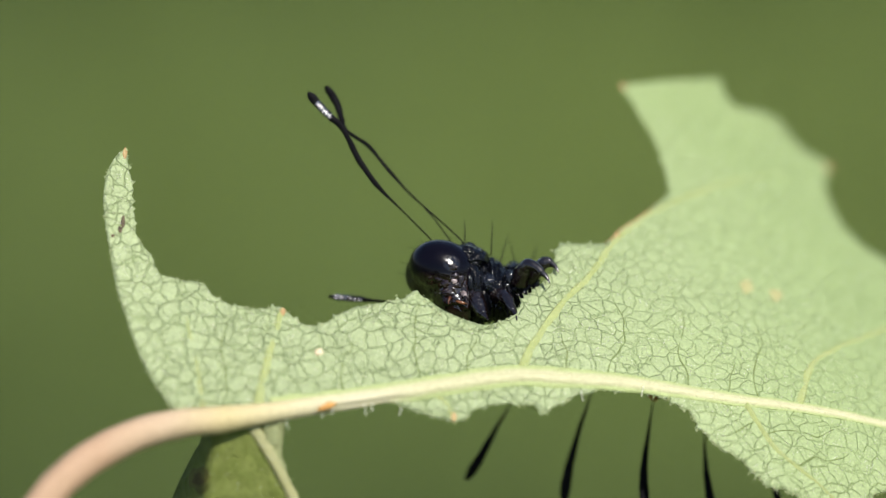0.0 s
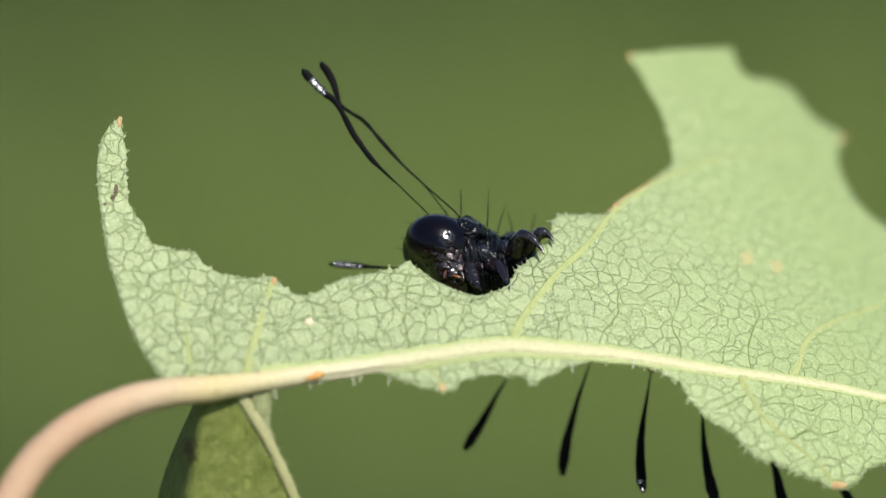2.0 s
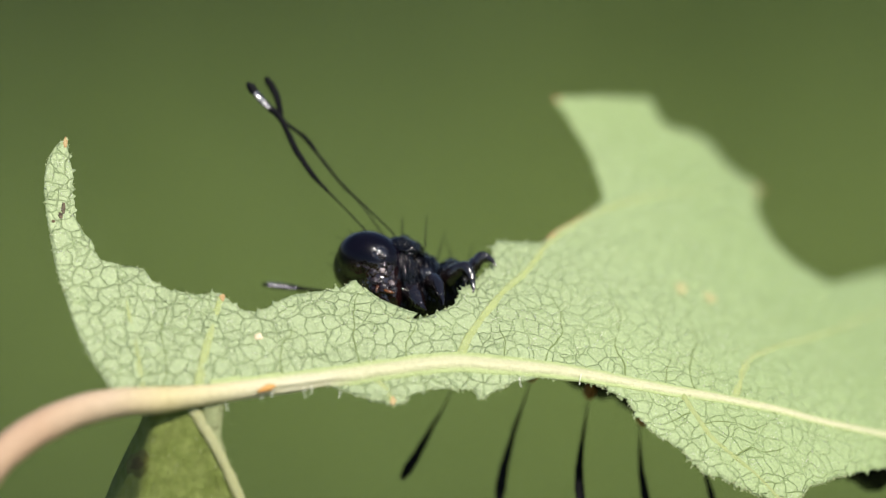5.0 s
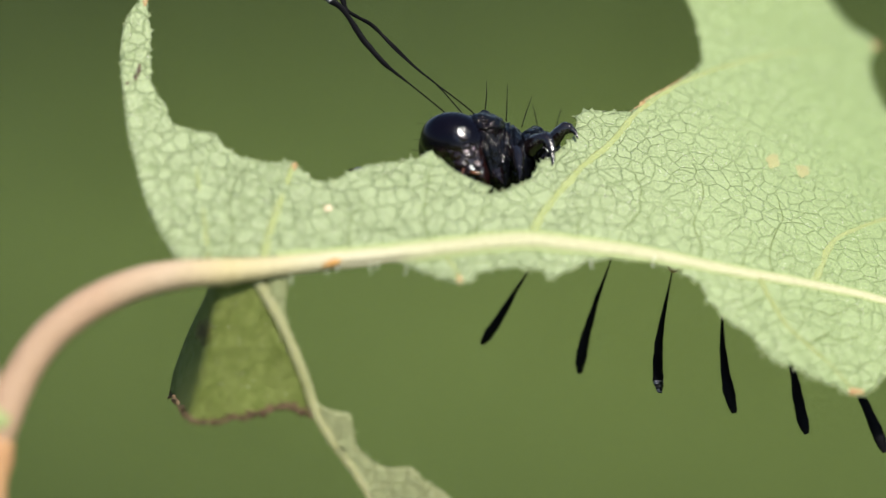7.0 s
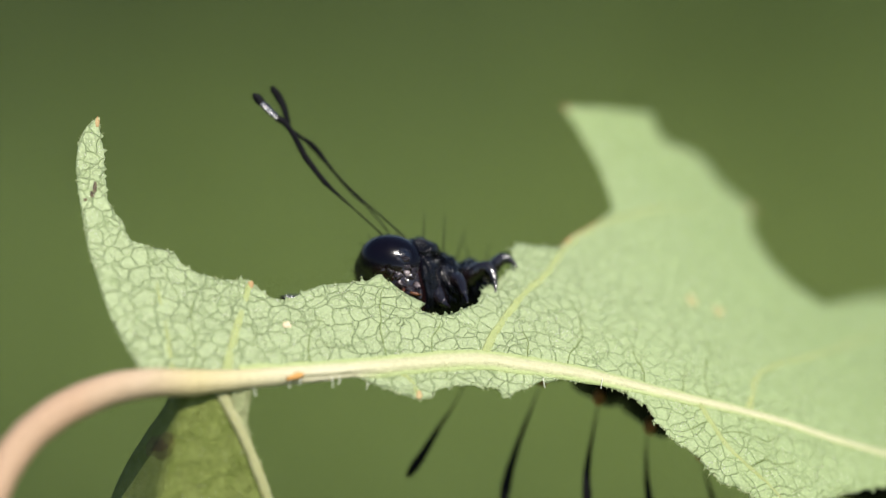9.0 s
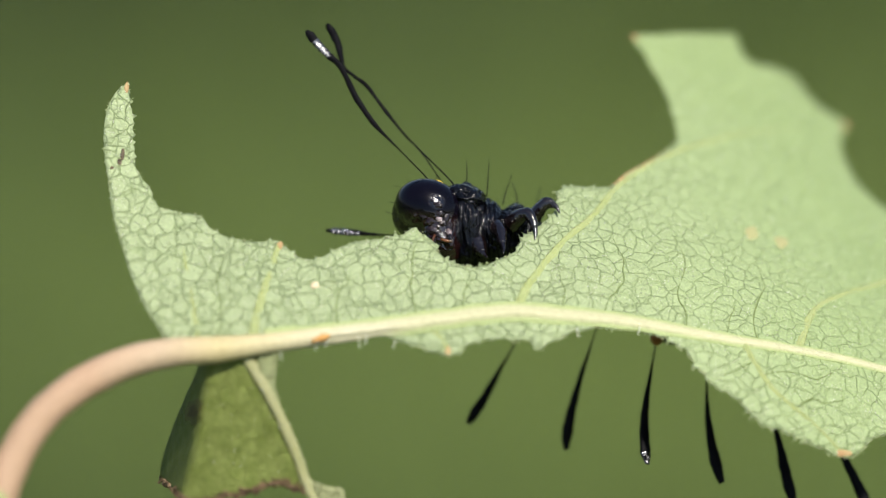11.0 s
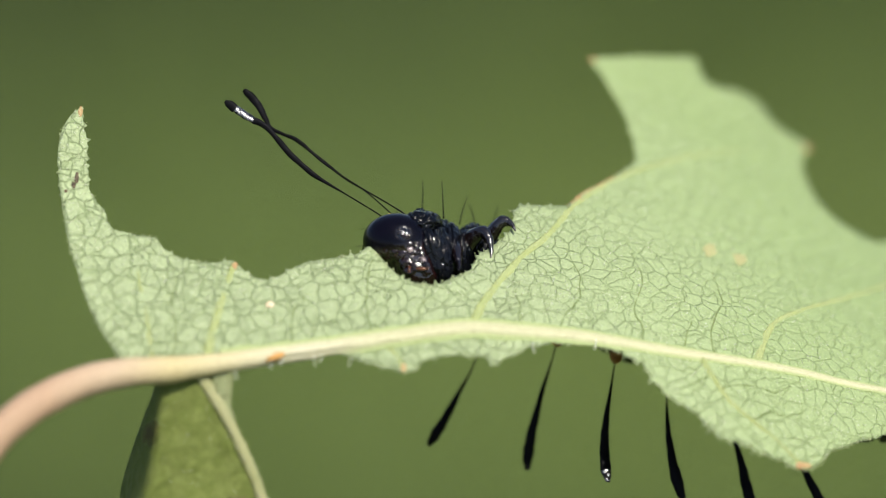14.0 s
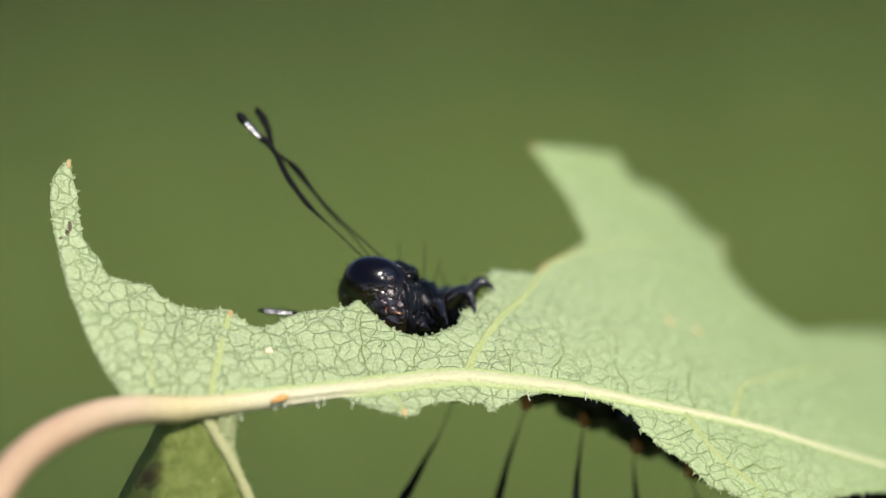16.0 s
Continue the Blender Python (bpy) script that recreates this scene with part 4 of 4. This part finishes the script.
        mesh_ob("back_hair", *tube_data([(*p, q) for p, q in zip(rows, r)], 10, 6), BRISTLE, meso if i == 1 else meta, "fine black hair")

    axis = spline([(3.4, 0.5, -2.2, 1.35), (5.4, -0.65, -3.2, 1.75), (8.0, -1.5, -3.4, 1.88), (10.6, -2.55, -3.4, 1.93), (13.2, -3.95, -3.4, 1.95), (15.8, -4.9, -3.4, 1.9), (18.3, -5.6, -3.5, 1.85), (20.8, -6.2, -3.6, 1.75), (23.0, -6.8, -3.9, 1.5)], 9)
    hang = (
        [(2.9, -2.2, -2.9, 0.055), (2.2, -3.95, -3.1, 0.055), (1.6, -5, -3.5, 0.099), (1, -6.1, -3.6, 0.187), (0.5, -6.95, -3.6, 0.22), (0.17, -7.42, -3.6, 0.099)],
        [(6.1, -2.7, -2.4, 0.055), (5.85, -3.6, -2.6, 0.055), (5.3, -5.3, -3.1, 0.11), (4.9, -6.9, -3.4, 0.187), (4.72, -7.9, -3.5, 0.22), (4.68, -8.57, -3.6, 0.099)],
        [(8.75, -3.5, -2.3, 0.066), (8.65, -4.1, -2.2, 0.055), (8.38, -5.8, -2, 0.099), (8.22, -7.2, -1.8, 0.176), (8.25, -8.5, -1.4, 0.22), (8.36, -9.28, -1.05, 0.099)],
        [(11.2, -4.7, -2.5, 0.066), (11.05, -5.4, -2.4, 0.055), (11.1, -7, -2.3, 0.11), (11.3, -8.4, -2.2, 0.187), (11.55, -9.4, -2.2, 0.209), (11.75, -10.08, -2.2, 0.099)],
        [(13.7, -5.8, -2.6, 0.066), (13.9, -6.7, -2.6, 0.055), (14.3, -8, -2.6, 0.121), (14.6, -9.3, -2.6, 0.198), (14.85, -10.3, -2.6, 0.209), (15.05, -10.9, -2.6, 0.099)],
        [(16.2, -6.7, -2.8, 0.066), (16.7, -7.7, -2.8, 0.055), (17.4, -9, -2.8, 0.132), (18, -10.2, -2.8, 0.198), (18.4, -11.1, -2.8, 0.198), (18.6, -11.6, -2.8, 0.099)])
    for i in range(len(axis) - 1):
        a, b = axis[i], axis[i + 1]
        mid = (a + b) / 2
        ang = math.atan2(b[1] - a[1], b[0] - a[0])
        half = np.linalg.norm(b[:3] - a[:3]) * 0.5
        seg = mesh_ob("body_segment", *ball_data(mid[:3], (half * 1.45, mid[3] * 0.8, mid[3] * 0.9), folds(7, 3.0 * i), Matrix.Rotation(ang, 3, "Z"), 24, 30), SKIN, cat, "black velvety body segment")
        if i < len(hang):
            h = hang[i]
            mesh_ob("wart", *ball_data((h[0][0], h[0][1] - 0.02, h[0][2]), (0.3, 0.46, 0.32), lambda u: (1 + 0.14 * noise.noise(u * 3)) * (1 - 0.3 * max(0.0, -u.y)), rings=14, segs=18), ORANGE, seg, "orange brown bristle base")
            paddle("hanging_bristle", seg, [(*q[:3], q[3]) for q in h], (0.84, 0.98) if i == 2 else None, 50)
    return cat, parts


# ---- down on the blade and its margin ----
def leaf_down(leaf, loop):
    """Minute pale hairs: thickly along the gnawed margin, thinly over the blade and the midrib."""
    rng = random.Random(12)
    verts, faces = [], []

    def hair(x, y, z, dx, dy, dz, r):
        b = len(verts)
        for k in range(3):
            a = 2.1 * k
            verts.append((x + r * math.cos(a), y + r * math.sin(a), z))
        verts.append((x + dx, y + dy, z + dz))
        faces.extend(((b, b + 1, b + 3), (b + 1, b + 2, b + 3), (b + 2, b, b + 3)))

    n = len(loop)
    for i in range(n):
        (x0, y0), (x1, y1) = loop[i - 1], loop[(i + 1) % n]
        l = math.hypot(x1 - x0, y1 - y0) + 1e-6
        low = loop[i][1] < -3.3 and 8.0 < loop[i][0] < 20.0
        for _ in range(3 if low else 1):
            x, y = loop[i][0] + rng.uniform(-0.05, 0.05), loop[i][1] + rng.uniform(-0.05, 0.05)
            if not low and rng.random() < 0.55:
                continue
            h = rng.uniform(0.02, 0.08) * (1.15 if low else 1.0) * (2.2 if rng.random() < 0.06 else 1.0)
            hair(x, y, leaf_z(x, y) - 0.03, -(y1 - y0) / l * h + rng.uniform(-0.05, 0.05), (x1 - x0) / l * h + rng.uniform(-0.05, 0.05), rng.uniform(0.0, 0.14), 0.022)
    tagged(mesh_ob("margin_fuzz", list(verts), list(faces), CRUMB, leaf, "pale green fuzz of the margin", smooth=False), kind="stuff")
    verts.clear()
    faces.clear()
    lp = np.array(loop)
    a, b = lp, np.roll(lp, -1, 0)
    for _ in range(26000):
        x, y = rng.uniform(-16.2, 33.0), rng.uniform(-9.2, 11.6)
        cut = ((a[:, 1] > y) != (b[:, 1] > y)) & (x < (b[:, 0] - a[:, 0]) * (y - a[:, 1]) / (b[:, 1] - a[:, 1] + 1e-12) + a[:, 0])
        if cut.sum() % 2:
            hair(x, y, leaf_z(x, y) - 0.02, rng.uniform(-0.08, 0.08), rng.uniform(-0.08, 0.06), rng.uniform(0.06, 0.17), 0.018)
    crumbs, sides = [], []
    for i in range(0, n, 2):
        x, y = loop[i]
        if rng.random() < (0.6 if y < -3.3 else 0.15) and x < 21:
            r, b = rng.uniform(0.025, 0.085), len(crumbs)
            x, y = x + rng.uniform(-0.06, 0.06), y + rng.uniform(-0.06, 0.06)
            z = leaf_z(x, y)
            for dx, dy, dz in ((1, 0, 0), (-1, 0, 0), (0, 1, 0), (0, -1, 0), (0, 0, 1), (0, 0, -1)):
                k = r * rng.uniform(0.6, 1.3)
                crumbs.append((x + dx * k, y + dy * k, z + dz * k))
            sides += [(b, b + 2, b + 4), (b + 2, b + 1, b + 4), (b + 1, b + 3, b + 4), (b + 3, b, b + 4), (b + 2, b, b + 5), (b + 1, b + 2, b + 5), (b + 3, b + 1, b + 5), (b, b + 3, b + 5)]
    tagged(mesh_ob("margin_crumb", crumbs, sides, CRUMB, leaf, "pale crumbs of gnawed blade"), kind="stuff")
    ob = mesh_ob("leaf_down", verts, faces, HAIR, leaf, "minute whitish down", smooth=False)
    tagged(ob, kind="stuff")


# ---- small hairs under the midrib ----
def stalk_hairs(leaf):
    rng = random.Random(4)
    for x, y in ((-6.35, -4.5), (-5.9, -4.35), (-4.55, -4.25), (-4.2, -4.2), (-2.9, -4.4), (-8.0, -4.85), (7.9, -3.5), (5.1, -3.7)):
        z = leaf_z(x, y)
        l = rng.uniform(0.05, 0.24)
        mesh_ob("leaf_hair", *tube_data([(x, y + 0.25, z + 0.1, 0.02), (x + rng.uniform(-0.1, 0.1), y - l * 0.5, z + 0.15, 0.018), (x + rng.uniform(-0.15, 0.15), y - l, z + 0.15, 0.03)], 8, 6), HAIR, leaf, "whitish leaf hair")


ground()
LEAF_THING = gnawed_leaf()
stalk_hairs(LEAF_THING)
MORSELS = morsels(LEAF_THING)
HANGING = hanging_leaf()
TWIG_THING = twig()
CATERPILLAR, MOVING = caterpillar()


# ---- what moves ----
def sway(rx, ry, rz, x, y, z):
    """The leaf's pose from a turn (axis times degrees) and a shift in millimetres."""
    v = Vector((radians(rx), radians(ry), radians(rz)))
    turn = Matrix.Rotation(v.length, 4, v) if v.length > 1e-6 else Matrix.Identity(4)
    return BASE @ Matrix.Translation((x * MM, y * MM, z * MM)) @ turn


def nod(x, y, angle, z=0.0, dx=0.0, share=1.0):
    """The head's pose on the body: its bristle root at x, y, the bristles at that angle."""
    turn = Matrix.Rotation(radians((43.1 - angle) * share), 4, "Z")
    at = Vector((x, y, 0)) - turn @ Vector((ROOT.x - NECK.x, ROOT.y - NECK.y, 0))
    at = Vector((NECK.x + (at.x + dx - NECK.x) * share, NECK.y + (at.y - NECK.y) * share, NECK.z + z * share))
    return Matrix.Translation(at * MM) @ turn


def motions():
    rows = [(t, aim(t) @ sway(*m)) for t, *m in (
        (0, -1.96, 1.26, 0.21, 0.93, -3.03, -0.32),
        (0.2, -5.25, 2.00, 0.83, 0.74, -3.45, -0.31),
        (0.5, -2.82, 0.69, 0.20, 1.21, -2.27, -0.34),
        (0.7, -5.56, 2.91, -0.28, 1.15, -2.79, -0.43),
        (1, -0.19, -1.10, 1.09, 0.87, -0.83, 0.00),
        (1.2, -1.49, 0.85, -0.57, -0.42, -1.04, 0.14),
        (1.5, 0.00, 0.00, 0.00, 0.00, 0.00, 0.00),
        (1.7, -1.76, -0.16, 1.53, 0.20, 0.28, 0.57),
        (2, -1.39, -1.65, -0.16, 0.72, -1.68, 0.04),
        (2.2, -4.42, 1.96, -0.40, -0.08, -2.88, 0.10),
        (2.5, -1.96, 1.19, -0.59, -0.49, -3.01, -0.39),
        (2.7, -3.00, -2.67, -0.12, -0.15, -3.08, -0.04),
        (3, -2.56, -0.23, -0.36, -0.84, -3.08, -0.06),
        (3.2, -4.46, -0.95, 0.08, -0.83, -3.37, 0.25),
        (5.3, -6.47, 4.65, -0.97, -1.97, -2.79, -1.38),
        (5.5, -6.41, 6.31, -1.82, -1.05, -3.67, -1.65),
        (5.8, -7.38, 6.37, -1.08, -0.84, -1.64, -1.27),
        (6, -4.31, 3.33, -2.44, 0.56, -1.30, -1.61),
        (6.2, -9.16, 3.09, -2.21, 0.95, -1.34, -0.96),
        (6.5, -1.28, 0.89, -2.44, 1.73, 1.31, -0.71),
        (6.7, -1.43, 0.48, -3.40, 2.89, 1.92, 0.11),
        (7, -0.84, -2.42, -2.19, 1.71, 3.15, 1.85),
        (7.2, -2.75, 1.14, -2.43, -0.02, 2.08, 1.33),
        (7.5, -4.82, 3.96, -2.96, -0.63, -1.04, -0.15),
        (7.7, -3.98, 2.52, -2.20, 0.06, -0.92, -0.33),
        (8, -4.74, 2.81, -2.41, 0.16, -0.92, -1.65),
        (8.2, -6.81, 8.19, -2.90, -1.05, -2.01, -1.78),
        (10.3, -7.51, 2.07, -1.36, -0.68, -2.60, -1.81),
        (10.5, -5.67, 0.81, -1.28, -0.56, -1.81, -1.93),
        (10.7, -5.21, 1.43, -1.00, 0.26, -1.26, -1.16),
        (11, -4.03, -1.13, -0.55, 0.96, -0.31, 0.06),
        (11.2, -7.55, 3.43, -1.82, 0.15, -0.80, 0.22),
        (11.5, -4.93, -1.51, -1.46, 0.25, 0.05, 0.51),
        (11.7, -5.76, 0.91, -0.67, -0.31, -0.17, 0.60),
        (12, -4.20, -0.41, -1.20, -0.65, 0.77, -0.46),
        (12.2, -3.28, -2.63, -0.88, -0.29, 0.67, 0.71),
        (12.5, -3.00, -2.42, -0.71, -0.24, -0.41, 0.75),
        (12.7, -2.22, -2.79, -0.19, -0.74, -0.87, 0.48),
        (13, -5.42, -0.36, -0.58, -0.87, -2.01, -0.20),
        (13.2, -4.07, -2.17, 0.65, -0.74, -1.39, 0.47),
        (13.5, -4.03, -2.85, 0.61, -0.88, -1.04, 0.64),
        (13.7, -5.59, -1.61, 0.31, -1.14, -1.11, 0.68),
        (14, -5.75, -1.95, 0.29, -0.99, -1.20, 0.46),
        (14.2, -6.76, -0.21, -0.15, -0.90, -1.42, 0.44),
        (14.5, -5.67, -2.53, 0.19, -0.85, -1.55, -0.16),
        (14.7, -8.37, 0.35, -1.14, -1.26, -2.35, -0.09),
        (15, -7.31, -0.20, -0.77, -1.72, -2.28, -1.12),
        (15.2, -13.79, 8.69, 0.10, -2.86, -3.57, -1.35),
        (15.3, -9.09, 2.80, -0.66, -1.49, -3.08, -1.15),
        (15.5, -14.10, 8.54, 1.60, -2.22, -3.79, -1.61),
        (15.7, -9.71, 4.83, -0.10, -1.64, -3.32, -1.89),
        (15.8, -7.69, -0.34, 1.01, -0.79, -3.12, -1.57),
        (16, -12.24, 8.07, 0.29, -1.94, -3.89, -2.04),
)]
    for thing in (LEAF_THING, HANGING, TWIG_THING, CATERPILLAR):
        walk(thing, rows)
    nods = (
        (0, -1.05, 3.73, 46.6, 0, 0.45), (0.5, -1.05, 3.8, 47.6, 0, 0.23), (1, -0.85, 3.66, 46, 0, -0.02), (1.5, -0.85, 3.92, 48.5, 0, 0.19),
        (2, -0.96, 3.55, 45, 0, 0.36), (2.5, -1.08, 3.45, 43.5, 0.2, 0.63), (3, -1.08, 3.2, 37.3, 0.5, 0.56), (3.2, -1.15, 3.15, 36, 0.5, 0.45),
        (5.3, -1.2, 3.9, 49, 0, 0.23), (5.5, -1.26, 3.9, 49.4, 0, 0.6), (6, -1, 3.67, 45.3, 0.2, 0.37), (6.5, -1.07, 3.25, 43.5, 0.4, 0.11),
        (7, -1.2, 3.25, 38, 0.6, 0.08), (7.5, -1.25, 3.15, 35, 0.8, 0.56), (8, -1.05, 3.2, 37, 0.8, 0.44), (8.2, -1.1, 3.25, 38, 0.6, 0.36),
        (10.3, -1.35, 3.75, 46.5, 0.4, 0.09), (10.5, -1.35, 3.78, 47.3, 0.4, 0.22), (11, -1.15, 3.71, 46.5, 0.4, -0.12), (11.5, -1.01, 3.62, 46.3, 0.6, -0.13),
        (12, -1.12, 3.46, 41.4, 0.8, -0.06), (12.5, -1.09, 3.36, 43.1, 0.9, 0.01), (13, -1.32, 3.14, 36.4, 1.1, 0.26), (13.5, -1.45, 2.96, 31.3, 1.3, 0.29),
        (14, -1.38, 3, 33, 1.4, 0.34), (14.5, -1.58, 2.65, 26.3, 1.5, 0.48), (15, -1.06, 3.68, 46.3, 0.9, -0.12), (15.5, -1.45, 3.7, 44, 0.9, 0.3),
        (16, -1.2, 3.68, 46, 0.9, 0.3),
)
    walk(MOVING["head"], [(t, nod(*m)) for t, *m in nods])
    lean = ((0, 0.12), (0.5, 0.02), (1.0, 0.1), (1.5, 0.12), (2.0, 0.08), (2.5, 0.12), (3.0, 0), (3.2, 0), (5.3, 0.12), (5.5, 0.15), (6.0, 0), (10.3, -0.22), (10.5, -0.25), (11.0, 0), (15.0, 0.05), (15.5, -0.3), (16.0, -0.1))
    walk(MOVING["prothorax"], [(t, nod(*m[:4], dx=np.interp(t, *zip(*lean)))) for t, *m in nods])
    hinge = Matrix.Translation(Vector((-0.5, -0.97, -1.2)) * MM)
    droop = ((0.0, 0, 0, -0.25), (0.5, 0, 0, -0.1), (1.0, 1, 0, 0.0), (1.5, 0, 0, 0.08), (2.0, 0, 0, 0.15), (2.5, -1, 0, 0.25), (3.2, 0, 0, 0.05), (5.5, 0, 0, -0.1), (6.0, 0, 0, 0.1), (6.5, 0, 0, 0.15), (7.0, 0, 0, 0.2),
             (8.0, 0, 0, -0.2), (10.5, 2, 0, 0.0), (11.0, 1, 0, 0.1), (12.0, 1.5, -0.3, 0.37), (12.5, 1.5, -0.3, 0.37), (13.5, 0, 0, 0.1), (14.0, 0, 0, -0.2), (15.4, 0, 0, -0.1), (16.0, 0, 0, 0.1))
    walk(MOVING["side_bristle"], [(t, hinge @ pose(x * MM, y * MM, 0, 0, 0, a) @ hinge.inverted()) for t, a, x, y in droop])
    for name, pivot, reach, turn in (("front_leg", (1.4, 1.4, 0.6), (0.22, -0.36, 0.0), 13), ("middle_leg", (2.4, 1.7, 0.5), (0.2, 0.2, 0.0), 33)):
        p = Matrix.Translation(Vector(pivot) * MM)
        out = Matrix.Translation(Vector(reach) * MM) @ p @ Matrix.Rotation(radians(turn), 4, "Z") @ p.inverted()
        rest = Matrix.Identity(4)
        walk(MOVING[name], [(0.0, out), (3.4, out), (5.0, rest), (16.0, rest)])
    for piece, t in zip(MORSELS, MEALS):
        centre = sum((v.co for v in piece.data.vertices), Vector()) / len(piece.data.vertices)
        eaten = Matrix.Translation(Vector((-0.3, 0.8, 0.1)) * MM - centre)
        walk(piece, [(0.0, Matrix.Identity(4)), (t, Matrix.Identity(4)), (t + 0.2, eaten), (16.0, eaten)])
    spread = ((0, 2.9), (0.5, 2.9), (1.0, 1.6), (1.5, 1.5), (2.0, 2.5), (2.5, 2.9), (3.0, 1.2), (3.2, 0.8), (5.3, 2.0), (6.0, 2.5), (6.5, 1.5), (7.0, 1.5), (7.5, 0.4), (10.5, 0.0), (11.5, 1.0), (12.0, 0.3), (12.5, 2.2), (13.0, 0.3), (14.5, 0.0), (15.0, 1.5), (15.5, 0.0), (16.0, 0.0))
    cross = Matrix.Translation(Vector(rel([(-5.4, 7.9, -0.5)])[0]) * MM)
    for name in ("second_bristle", "third_bristle"):
        walk(MOVING[name], [(t, cross @ Matrix.Rotation(radians(a), 4, "Z") @ cross.inverted()) for t, a in spread])
    still = Matrix.Translation(NECK * MM).inverted()
    walk(MOVING["middle_segment"], [(t, nod(*m, share=0.4) @ still) for t, *m in nods])


motions()
